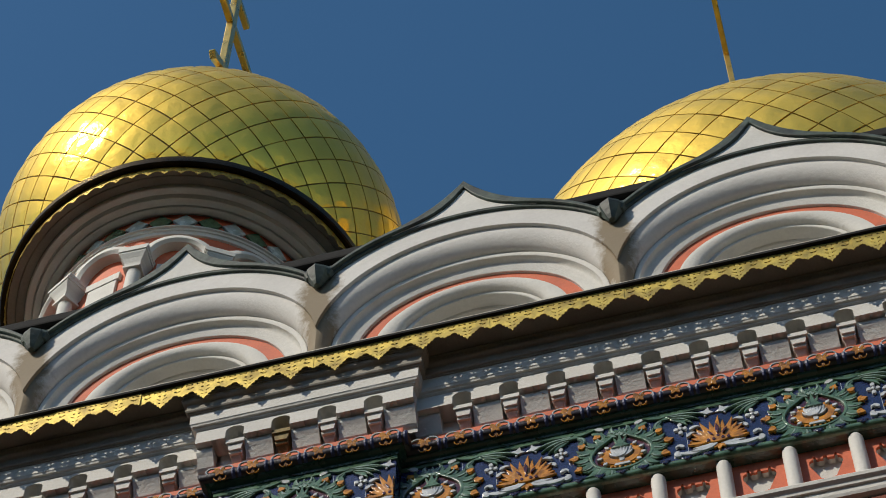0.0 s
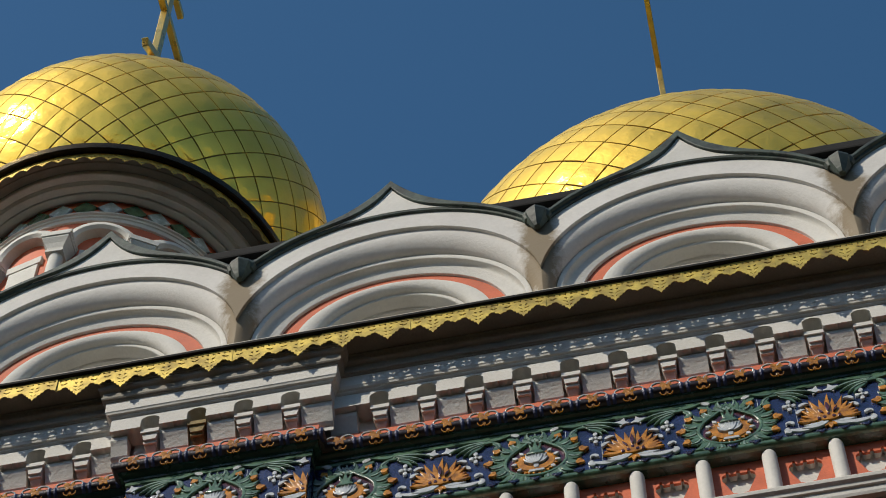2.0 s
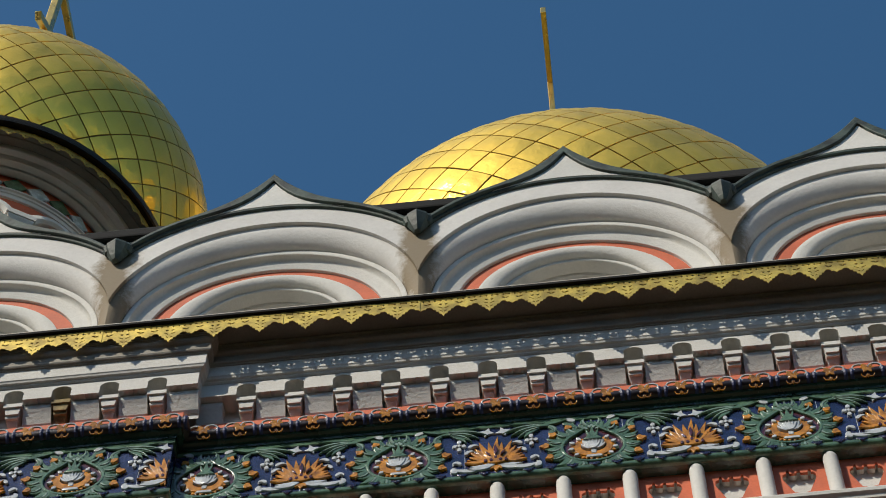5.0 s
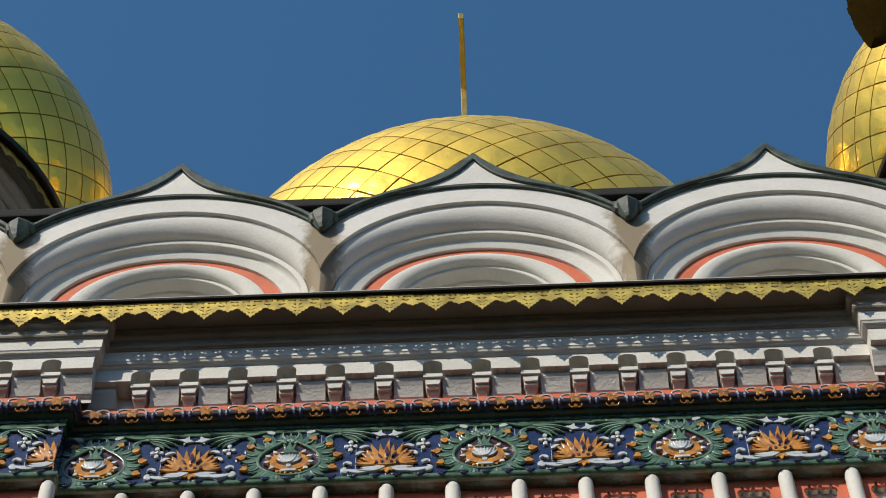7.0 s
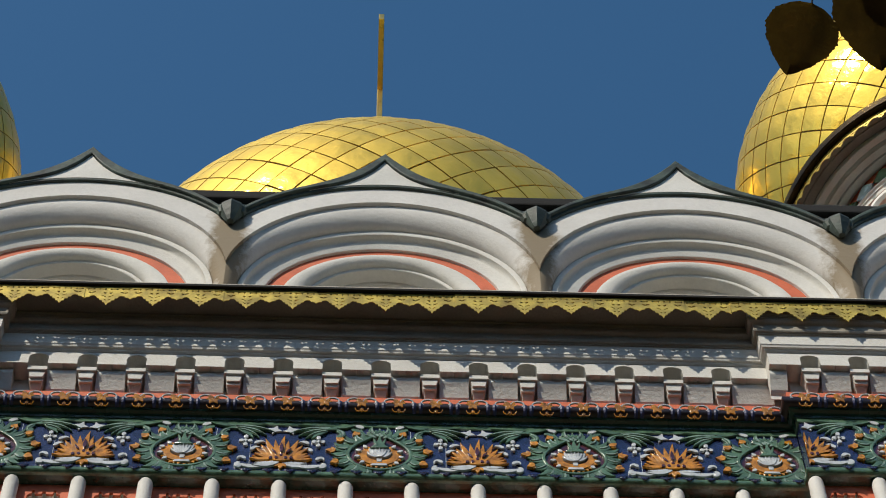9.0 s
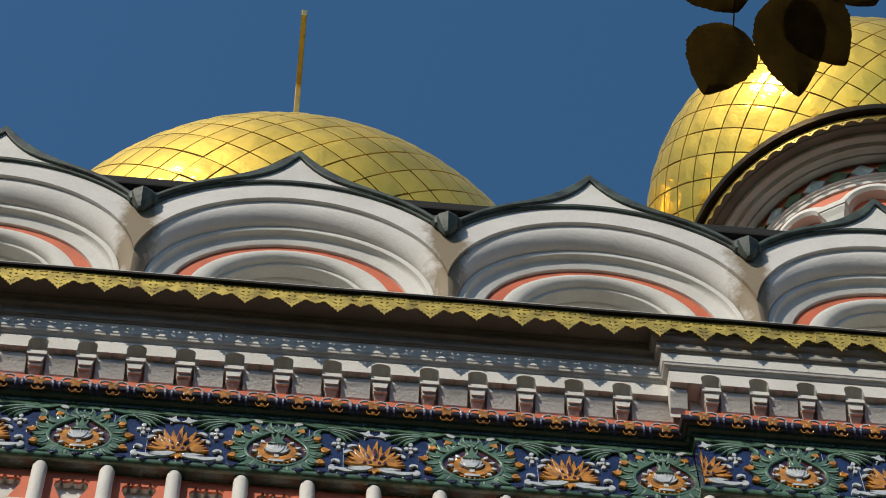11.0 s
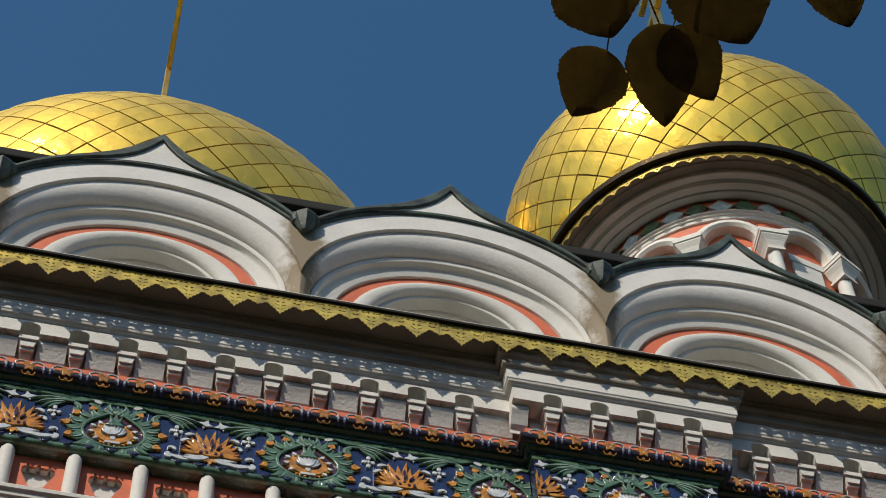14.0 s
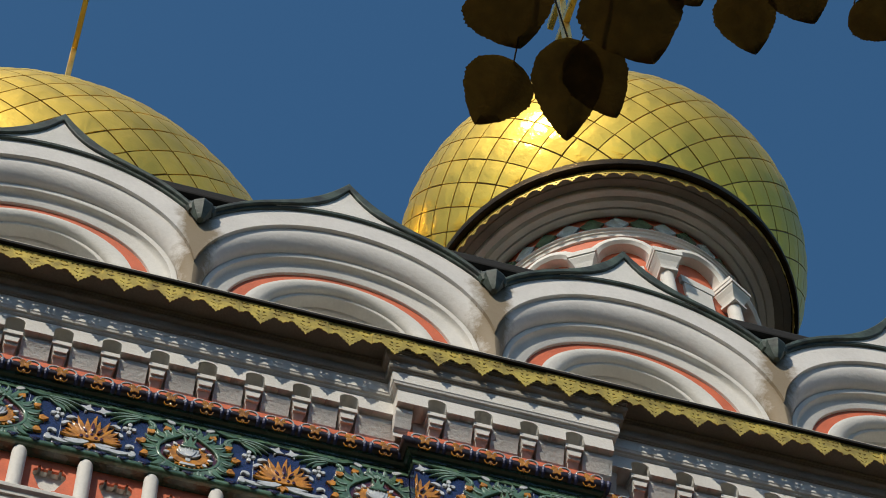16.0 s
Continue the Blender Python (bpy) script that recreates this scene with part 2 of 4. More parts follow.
wall = empty("wall_south", "red brick church wall with a glazed tile frieze and white cornice", "wall", kind="structure")
for x0, x1, o in bays():
    part("brick_field", box(x0, x1, W + 0.07 - o, W + 0.5, 0, 13.36), BRICK, wall)
    part("backing", box(x0, x1, W + 0.195 - o, W + 0.5, 13.36, 15.46), PLASTER, wall)
cornice = empty("cornice", "white moulded cornice with corbels under a gilded lace edge", "cornice", kind="structure")
part("roof_edge", box(-END, END, 7.990, 9.0, 15.546, 15.573, 0.006), BLACKEDGE, cornice, "black sheet-metal roof edge")
# unseen pale sheet, added to bounce sunlight up into the gables
part("flashing", box(-END, END, 7.992, 8.98, 15.5735, 15.580), BOUNCE, cornice, "unseen pale sheet added on the cornice to bounce sunlight")
# soffit and upper mouldings carry painted shade in their colour
part("soffit", box(-END, END, 8.026, 8.55, 15.47, 15.545), SHADE_SOFFIT, cornice, "grimy soffit painted darker for shade")
part("crown_moulding", sweep([(0.0, 15.468), (0.236, 15.468), (0.237, 15.456), (0.229, 15.452), (0.228, 15.436), (0.221, 15.430), (0.231, 15.420), (0.236, 15.404), (0.232, 15.388), (0.222, 15.378), (0.206, 15.372)]), SHADE_GRIME, cornice)
part("upper_moulding", sweep([(0.206, 15.372), (0.204, 15.366), (0.203, 15.330), (0.208, 15.322), (0.208, 15.308), (0.202, 15.298), (0.190, 15.296), (0.190, 15.286), (0.18, 15.284)]), SHADE_GRIME, cornice)
part("band", sweep([(0.18, 15.284), (0.178, 15.27), (0.176, 15.185), (0.17, 15.178)]), PLASTER, cornice)
part("lower_moulding", sweep([(0.17, 15.178), (0.165, 15.165), (0.150, 15.160), (0.148, 15.150), (0.138, 15.142), (0.0, 15.140)]), PLASTER, cornice)
part("corbel_backing", sweep([(0.0, 15.14), (0.0, 14.79)]), PLASTER, cornice)
part("red_strip", sweep([(0.0, 14.812), (0.048, 14.812), (0.050, 14.70), (0.0, 14.69)]), RED, cornice, "red painted strip")

# corbel table
PITCH = 0.309
hw, nw = PITCH / 2, 0.062


def corbel_unit():
    arch = [(-nw + nw * (1 - math.cos(math.pi * i / 10)), 15.075 + 0.045 * math.sin(math.pi * i / 10)) for i in range(11)]
    outline = [(-hw, 15.005), (-nw, 15.005)] + arch + [(nw, 15.005), (hw, 15.005), (hw, 15.139), (-hw, 15.139)]
    return plate([outline], 0.134)


CORBEL = corbel_unit()


def cove(hx, rows):
    """A block whose section (offset, z) hollows back under it."""
    bm = bmesh.new()
    sides = [[bm.verts.new((x, -o, z)) for o, z in rows] for x in (-hx, hx)]
    for j in range(len(rows)):
        k = (j + 1) % len(rows)
        bm.faces.new((sides[0][j], sides[1][j], sides[1][k], sides[0][k]))
    bm.faces.new(sides[0])
    bm.faces.new(sides[1])
    return mesh_of(bm)


def taper(steps):
    """Stacked blocks that narrow downwards: (half width, offset, z) at the top and foot of each."""
    bm = bmesh.new()
    for (h0, o0, z0), (h1, o1, z1) in steps:
        top = [bm.verts.new(p) for p in ((-h0, 0, z0), (h0, 0, z0), (h0, -o0, z0), (-h0, -o0, z0))]
        low = [bm.verts.new(p) for p in ((-h1, 0, z1), (h1, 0, z1), (h1, -o1, z1), (-h1, -o1, z1))]
        for j in range(4):
            bm.faces.new((top[j], top[(j + 1) % 4], low[(j + 1) % 4], low[j]))
        bm.faces.new(top)
        bm.faces.new(low)
    return mesh_of(bm)


SILL_ROWS = [(0.0, 15.004), (0.086, 15.004), (0.091, 14.998), (0.091, 14.962), (0.087, 14.954), (0.070, 14.928), (0.050, 14.890), (0.034, 14.857), (0.020, 14.842), (0.006, 14.834), (0.004, 14.795), (0.0, 14.795)]
SILL = cove(hw - nw - 0.001, SILL_ROWS)
PEND = taper([((0.050, 0.052, 15.030), (0.050, 0.052, 15.004)), ((0.061, 0.112, 15.003), (0.061, 0.112, 14.965)), ((0.052, 0.098, 14.964), (0.040, 0.094, 14.905)), ((0.046, 0.080, 14.904), (0.040, 0.076, 14.885)), ((0.036, 0.060, 14.884), (0.030, 0.030, 14.850))])


for me_ in (CORBEL, SILL, PEND):
    me_.materials.clear()


STAINPEND = PEND.copy()


def corbels(centres, proud):
    for c in centres:
        m = Matrix.Translation((c, W - proud - 0.135, 0))
        link("corbel_block", CORBEL, PLASTER, cornice, m=m)
        back = Matrix.Translation((c, W - proud - 0.001, 0))
        if proud and abs(c - (AX - (P0 + P1) / 2 - PITCH / 2)) < 0.01:
            link("pendant", STAINPEND, OCHRE, cornice, "rust-stained pendant", back)
            part("stain_backing", box(c - nw + 0.001, c + nw - 0.001, W - proud - 0.03, W - proud - 0.002, 15.0, 15.115), OCHRE, cornice, "rust-stained niche back")
        else:
            link("pendant", PEND, PLASTER, cornice, m=back)
        link("corbel_sill", SILL, PLASTER, cornice, m=Matrix.Translation((c + hw, W - proud - 0.001, 0)))


corbels([AX + PITCH * i for i in range(-7, 8)], 0.0)
for s in (-1, 1):
    pc = AX + s * (P0 + P1) / 2
    corbels([pc + PITCH * (i - 1.5) for i in range(4)], PIL)
    corbels([AX + s * (P1 + 0.135 + 0.22 + PITCH * i) for i in range(14)], 0.0)


def filler(x0, x1, proud):
    part("corbel_block", box(x0, x1, W - proud - 0.135, W - proud, 15.005, 15.139), PLASTER, cornice)
    link("corbel_sill", cove((x1 - x0) / 2, SILL_ROWS), PLASTER, cornice, m=Matrix.Translation(((x0 + x1) / 2, W - proud, 0)))


for s in (-1, 1):
    for a, b, pr in ((PITCH * 7.5, P0 - 0.1, 0.0), (P0 - 0.135, (P0 + P1) / 2 - 2 * PITCH, PIL), ((P0 + P1) / 2 + 2 * PITCH, P1 + 0.135, PIL), (P1 + 0.1, P1 + 0.135 + 0.22 - hw, 0.0)):
        xs = sorted((AX + s * a, AX + s * b))
        filler(xs[0], xs[1], pr)

# rope moulding of glazed pieces
rope = empty("rope_moulding", "navy glazed rope moulding with orange and white flowers", "moulding", kind="structure")
ring = [(0.055 + 0.043 * math.cos(a), 14.672 + 0.043 * math.sin(a)) for a in [math.pi / 2 - math.pi * i / 8 for i in range(9)]]
part("roll", sweep(ring), ROPE, rope, smooth=True)
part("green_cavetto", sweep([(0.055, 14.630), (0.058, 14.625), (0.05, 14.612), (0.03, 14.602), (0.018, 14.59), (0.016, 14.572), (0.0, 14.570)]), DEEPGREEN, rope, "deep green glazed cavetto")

# frieze panel
frieze = empty("tile_frieze", "navy glazed tile frieze with relief medallions, leaves and flowers", "frieze", kind="structure")
for x0, x1, o in bays():
    part("tile_ground", box(x0, x1, W - o, W + 0.09 - o, 14.02, 14.58), NAVY, frieze)
part("green_fillet", sweep([(0.0, 14.57), (0.010, 14.568), (0.010, 14.535), (0.0, 14.533)]), GREEN, frieze)
roll = [(0.0 + 0.036 * math.cos(a), 13.985 + 0.036 * math.sin(a)) for a in [math.pi / 2 - math.pi * i / 8 for i in range(9)]]
part("green_roll", sweep(roll), GREEN, frieze, smooth=True)
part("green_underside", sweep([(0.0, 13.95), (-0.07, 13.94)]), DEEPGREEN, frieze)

# ---- gables ----
S = 2.2
ZC = 16.61
HOOD_IN, HOOD_OUT = 1.117, 1.32


def arch_sweep(profile, n=48, drop=0.5):
    """Carry (rise, y) pairs round a half round, the inner rings a little flattened, with straight legs below."""
    bm = bmesh.new()
    stations = [(math.pi, -drop)] + [(math.pi * (1 - i / n), 0.0) for i in range(n + 1)] + [(0.0, -drop)]
    rows = []
    for r, y in profile:
        wide = float(np.interp(r, (0.5, 0.57, 0.652, 0.735, 0.86, 0.912, 1.117), (0.99, 1.0, 1.076, 1.15, 1.135, 1.12, 1.034)))
        rows.append([bm.verts.new((wide * r * math.cos(a), y, ZC + r * math.sin(a) + d)) for a, d in stations])
    for p, q in zip(rows, rows[1:]):
        for i in range(len(p) - 1):
            bm.faces.new((p[i], p[i + 1], q[i + 1], q[i]))
    return bm


CLIP = [((S / 2, 0, 0), (1, 0, 0)), ((-S / 2, 0, 0), (-1, 0, 0))]


def ogee(r, lift, n=40, power=2.5):
    """Roof line: a round arch that rises to a point."""
    pts = []
    for i in range(n + 1):
        x = -S / 2 + S * i / n
        z = ZC + math.sqrt(max(r * r - x * x, 0))
        u = max(0.0, 1 - abs(x) / 0.62)
        z += lift * u ** power
        pts.append((x, z))
    return pts


def make_gable():
    g = empty("gable", "white plastered round gable with red ring and patinated ogee roof", "gable", "row of gables")
    bands = [
        ("archivolt", [(1.1165, 8.502), (1.115, 8.53), (1.08, 8.531), (1.06, 8.529), (1.035, 8.533), (1.010, 8.539), (0.985, 8.549), (0.965, 8.560), (0.945, 8.575), (0.929, 8.590), (0.918, 8.606), (0.913, 8.625), (0.911, 8.640)], RUNOFF),
        ("fillet", [(0.911, 8.640), (0.909, 8.631), (0.905, 8.628), (0.868, 8.628), (0.862, 8.632), (0.860, 8.645), (0.856, 8.662), (0.848, 8.674), (0.838, 8.680), (0.742, 8.682), (0.738, 8.685), (0.736, 8.706)], PLASTER),
        ("red_ring", [(0.736, 8.706), (0.655, 8.706)], RED),
        ("inner_moulding", [(0.655, 8.708), (0.668, 8.700), (0.666, 8.692), (0.655, 8.688), (0.636, 8.689), (0.615, 8.696), (0.598, 8.708), (0.588, 8.722), (0.583, 8.742), (0.582, 8.754), (0.580, 8.748), (0.558, 8.747), (0.553, 8.752), (0.551, 8.80), (0.548, 8.845), (0.536, 8.850), (0.530, 8.856), (0.524, 9.01)], PLASTER),
    ]
    for name, prof, m in bands:
        me = mesh_of(arch_sweep(prof), True)
        me2 = cut(me, CLIP)
        link(name, me2, m, g, "red painted ring" if m is RED else "")
    n = 40
    arc = [(0.53 * math.cos(math.pi * i / n), ZC + 0.53 * math.sin(math.pi * i / n)) for i in range(n + 1)]
    me = plate([arc + [(-0.53, ZC - 0.5), (0.53, ZC - 0.5)]], 0.06)
    me.transform(Matrix.Translation((0, 9.005, 0)))
    link("tympanum", me, PLASTER, g)
    outer = [(HOOD_OUT * math.cos(a), ZC + HOOD_OUT * math.sin(a)) for a in [math.pi * i / 60 for i in range(61)]]
    inner = [(HOOD_IN * math.cos(a), ZC + HOOD_IN * math.sin(a)) for a in [math.pi * i / 60 for i in range(60, -1, -1)]]
    me = plate([outer + inner], 0.30)
    me.transform(Matrix.Translation((0, 8.50, 0)))
    link("hood_band", cut(me, CLIP + [((0, 0, ZC + 0.2), (0, 0, -1))]), RUNOFF, g)
    # metal capping along the hood, and the pointed roof over it
    lower = [(x, z + 0.0) for x, z in ogee(HOOD_OUT, 0.0)]
    upper = [(x, z + 0.045) for x, z in ogee(HOOD_OUT, 0.0)]
    me = plate([upper + lower[::-1]], 0.2, 0.008)
    me.transform(Matrix.Translation((0, 8.478, 0)))
    link("metal_capping", cut(me, CLIP), PATINA, g, "dark green patinated metal capping")
    low2 = [(x, z + 0.032) for x, z in ogee(HOOD_OUT, 0.365, power=3.7)]
    up2 = [(x, z + 0.082) for x, z in ogee(HOOD_OUT, 0.42)]
    me = plate([up2 + low2[::-1]], 1.0, 0.008)
    me.transform(Matrix.Translation((0, 8.452, 0)))
    link("roof", cut(me, CLIP), PATINA, g, "dark green patinated metal roof")
    fill = [(x, z + 0.045) for x, z in ogee(HOOD_OUT, 0.365, power=3.7) if abs(x) < 0.6]
    base = [(x, z + 0.03) for x, z in ogee(HOOD_OUT, 0.0) if abs(x) < 0.6]
    me = plate([fill + base[::-1]], 0.08)
    me.transform(Matrix.Translation((0, 8.475, 0)))
    link("peak_panel", me, PLASTER, g)
    return g


first = make_gable()
first.location = (AX - 3 * S, 0, 0)
for i in range(-2, 4):
    copy_thing(first, Matrix.Translation((AX + i * S, 0, 0)))


def make_spout():
    sp = empty("valley_spout", "dark patinated metal valley outlet between two gables", "spout", "valley spouts")
    m = Matrix.Translation((0, 8.46, 0))
    part("funnel", lathe([(0.0, 17.30), (0.025, 17.305), (0.045, 17.34), (0.075, 17.41), (0.092, 17.46), (0.088, 17.49), (0.065, 17.50), (0.0, 17.51)], 7), PATINA, sp, m=m)
    for s_ in (-1, 1):
        part("lobe", lathe([(0.0, 17.42), (0.035, 17.43), (0.055, 17.48), (0.04, 17.53), (0.0, 17.56)], 7), PATINA, sp, m=Matrix.Translation((s_ * 0.06, 8.47, 0)))
    part("gutter", box(-0.05, 0.05, 8.5, 9.4, 17.40, 17.47, 0.01), PATINA, sp)
    return sp


sp0 = make_spout()
sp0.location = (AX - 2.5 * S, 0, 0)
for i in (-1.5, -0.5, 0.5, 1.5, 2.5):
    copy_thing(sp0, Matrix.Translation((AX + i * S, 0, 0)))

# roof behind the gables
roof = empty("church_roof", "dark sheet-metal church roof behind the gables", "roof", kind="structure")
part("attic_wall", box(-END, END, 9.15, 9.4, 15.6, 18.64), PLASTER, roof)
part("eave", box(-END, END, 9.0, 9.7, 18.70, 18.82, 0.02), BLACKEDGE, roof)
part("eave_board", box(-END, END, 9.06, 9.6, 18.64, 18.698), PLASTER, roof)
part("roof_sheet", box(-END, END, 9.69, 22.0, 18.72, 18.79), PATINA, roof)


# ---- domes ----
def tile_rows(R, zc, zlo, n, lat_top):
    """Latitudes of half rows of diamond tiles."""
    lats, lat = [], math.asin((zlo - zc) / R)
    while lat < lat_top:
        lats.append(lat)
        lat += math.cos(lat) * math.pi / n * 1.02
    return lats


def make_tile(R, n, l0, l1, l2):
    """One diamond sheet on the sphere, with a turned-down edge."""
    def on(lon, lat, rr):
        return Vector((rr * math.sin(lon) * math.cos(lat), -rr * math.cos(lon) * math.cos(lat), rr * math.sin(lat)))
    h = math.pi / n
    bm = bmesh.new()
    k = 3
    grid = {}
    for i in range(k + 1):
        for j in range(k + 1):
            u, v = 0.027 + 0.946 * i / k, 0.027 + 0.946 * j / k
            lon = u * (1 - v) * h - v * (1 - u) * h
            lat = (1 - u) * (1 - v) * l0 + (u * (1 - v) + v * (1 - u)) * l1 + u * v * l2
            edge = i in (0, k) or j in (0, k)
            grid[i, j] = bm.verts.new(on(lon, lat, R + (0.004 if edge else 0.012)))
    for i in range(k):
        for j in range(k):
            bm.faces.new((grid[i, j], grid[i + 1, j], grid[i + 1, j + 1], grid[i, j + 1]))
    rim = [(i, 0) for i in range(k)] + [(k, j) for j in range(k)] + [(i, k) for i in range(k, 0, -1)] + [(0, j) for j in range(k, 0, -1)]
    low = {q: bm.verts.new(grid[q].co * (1 - 0.015 / R)) for q in rim}
    for a, b in zip(rim, rim[1:] + rim[:1]):
        bm.faces.new((grid[a], low[a], low[b], grid[b]))
    return mesh_of(bm, True)


def dome_shell(parent, R, zc, zlo, n, foot=0.0, limit=300):
    lats = tile_rows(R, zc, zlo, n, radians(74))
    low = max(lats[0], math.asin(max(-1, min(1, (foot - zc) / R))) if foot else lats[0])
    prof = [(R * math.cos(l) * 0.997, R * 0.997 * math.sin(l)) for l in [low + (radians(89.5) - low) * i / 40 for i in range(41)]]
    part("underlay", lathe(prof, 64), SEAM, parent, "tarnished seams between gold sheets", Matrix.Translation((0, 0, zc)), True)
    rng = random.Random(int(R * 1000))
    cells = []
    for j in range(len(lats) - 2):
        me = make_tile(R, n, lats[j], lats[j + 1], lats[j + 2])
        if R * math.sin(lats[j]) < foot - zc:
            me = cut(me, [((0, 0, foot - zc), (0, 0, -1))])
            if not me.polygons:
                continue
        for i in range(n):
            lon = 2 * math.pi * (i + 0.5 * (j % 2)) / n
            off = abs((lon + math.pi) % (2 * math.pi) - math.pi)
            cells.append((off, lon, me))
    # bottom and front sheets singly, the hidden back joined
    cells.sort(key=lambda c: c[0])
    back = bmesh.new()
    for q, (off, lon, me) in enumerate(cells):
        jit = Euler((rng.uniform(-1, 1) * 0.002, rng.uniform(-1, 1) * 0.002, lon)).to_matrix().to_4x4()
        if q < limit:
            link("gold_sheet", me, GOLD, parent, m=Matrix.Translation((0, 0, zc)) @ jit)
        else:
            a = len(back.verts)
            back.from_mesh(me)
            back.verts.ensure_lookup_table()
            for v in back.verts[a:]:
                v.co = jit @ v.co
    me = bpy.data.meshes.new("m")
    back.to_mesh(me)
    back.free()
    me.polygons.foreach_set("use_smooth", [True] * len(me.polygons))
    ob = link("gold_sheet", me, GOLD, parent, m=Matrix.Translation((0, 0, zc)))
    ob["kind"] = "stuff"
    tip = [(R * math.cos(radians(70)), R * math.sin(radians(70))), (R * 0.24, R * 0.985), (R * 0.12, R * 1.06), (R * 0.06, R * 1.16), (R * 0.04, R * 1.22), (0.0, R * 1.22)]
    part("tip", lathe(tip, 32), GOLD, parent, "", Matrix.Translation((0, 0, zc)), True)


def cross(at, h, name_label):
    """Three-barred cross whose bars run away from the wall."""
    c = empty("dome_cross", name_label, "cross", "dome crosses", at=at)
    t = 0.045
    part("ball", lathe([(0.2 * h * math.sin(a), 0.2 * h * (1 - math.cos(a))) for a in [math.pi * i / 10 for i in range(11)]], 16), CROSSGOLD, c, smooth=True)
    part("upright", box(-t, t, -0.06 * h, 0.06 * h, 0.3 * h, 4.9 * h, 0.008), CROSSGOLD, c)
    part("top_bar", box(-t * 0.9, t * 0.9, -0.45 * h, 0.45 * h, 4.24 * h, 4.36 * h, 0.008), CROSSGOLD, c)
    part("main_bar", box(-t * 0.95, t * 0.95, -0.87 * h, 0.87 * h, 3.38 * h, 3.51 * h, 0.008), CROSSGOLD, c)
    part("foot_bar", box(-t * 0.9, t * 0.9, -0.46 * h, 0.46 * h, -0.06 * h, 0.06 * h, 0.008), CROSSGOLD, c, m=pose(0, 0, 2.1 * h, 42, 0, 0))
    return c


def side_dome(sx_):
    cx_, cy_ = sx_ * 5.97, 12.0
    zc, R, zr = 24.87, 2.195, 23.68
    low_ = -0.13 if sx_ < 0 else -0.06
    d = empty("dome", "gold sheeted onion dome on a white arcaded drum", "dome", "church domes", at=(cx_, cy_, low_))
    dome_shell(d, R, zc, zr - 0.30, 34, zr + 0.03)
    # eave of the drum
    part("eave_edge", lathe([(1.75, 23.80), (1.93, 23.785), (1.957, 23.765), (1.962, 23.70), (1.960, 23.66), (1.945, 23.645), (1.92, 23.650), (1.878, 23.658)], 72), BRONZE, d, "dark bronze eave edge", smooth=True)
    # outer ring takes the soffit paint with shade in its colour
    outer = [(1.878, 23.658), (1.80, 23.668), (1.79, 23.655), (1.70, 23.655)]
    part("eave_soffit", lathe(outer, 72), SHADE_SOFFIT, d, "grimy soffit painted darker for shade", smooth=True)
    drum = [(1.70, 23.655), (1.695, 23.61), (1.685, 23.60), (1.625, 23.595), (1.618, 23.575), (1.610, 23.59), (1.602, 23.575), (1.60, 23.545), (1.585, 23.538), (1.535, 23.535), (1.528, 23.56), (1.518, 23.56), (1.512, 23.53), (1.50, 23.522), (1.445, 23.518), (1.438, 23.56), (1.40, 23.57)]
    part("eave_moulding", lathe(drum, 72), PLASTER, d, smooth=True)
    part("red_band", lathe([(1.40, 23.64), (1.40, 23.26)], 72), RED, d, "red painted band", smooth=True)
    part("ledge", lathe([(1.39, 23.265), (1.455, 23.26), (1.462, 23.225), (1.44, 23.22), (1.44, 23.19), (1.425, 23.185), (1.418, 23.14), (1.39, 23.135)], 72), PLASTER, d, smooth=True)
    part("drum_wall", lathe([(1.395, 23.27), (1.395, 22.9), (1.395, 18.6)], 72), RED, d, "red painted drum wall", smooth=True)
    dia_a = plate([[(0, -0.13), (0.122, 0), (0, 0.13), (-0.122, 0)]], 0.03, 0.004)
    dia_b = dia_a.copy()
    face = math.atan2(cx_, cy_)
    for i in range(36):
        a = 2 * math.pi * i / 36 - face
        m = pose(0, 0, 23.40) @ Matrix.Rotation(a, 4, 'Z') @ Matrix.Translation((0, -1.424, 0))
        if i % 2:
            link("diamond_tile", dia_a, SKYTILE, d, "pale blue glazed diamond tile", m)
        else:
            link("diamond_tile", dia_b, GREEN, d, "dark green glazed diamond tile", m)
    # blind arcade of twelve bays
    root2 = math.sqrt(2)
    n = 12
    half = math.pi / n
    rr = 1.395
    for i in range(n):
        a = 2 * math.pi * (i + 0.5) / n - face - 0.09 * sx_
        rot = pose(0, 0, 0.09) @ Matrix.Rotation(a, 4, 'Z')
        # arch between two columns
        bm = bmesh.new()
        for ro, ri, y0, y1 in ((0.34, 0.235, -0.13, 0.02),):
            st = 14
            rings = []
            for q in range(st + 1):
                t = math.pi * q / st
                sec = []
                for rad, y in ((ro, y1), (ro, y0 + 0.02), (ro - 0.03, y0), (ri + 0.03, y0), (ri, y0 + 0.03), (ri, y1)):
                    x, z = rad * math.cos(t), rad * math.sin(t)
                    ang = x / rr
                    sec.append(bm.verts.new(((rr - y) * math.sin(ang), -(rr - y) * math.cos(ang), 22.52 + z)))
                rings.append(sec)
            for p, q in zip(rings, rings[1:]):
                for j in range(5):
                    bm.faces.new((p[j], p[j + 1], q[j + 1], q[j]))
        part("arch", bm, PLASTER, d, m=rot, smooth=True)
        bm = box(-0.19, 0.19, -rr - 0.03, -rr + 0.02, 22.31, 22.43, 0.006)
        head = bm
        bm = box(-0.16, 0.16, -rr - 0.02, -rr + 0.02, 21.1, 22.31, 0.006)
        panel = part("window_panel", bm, PLASTER, d, m=rot)
        part("panel_head", head, PLASTER, panel)
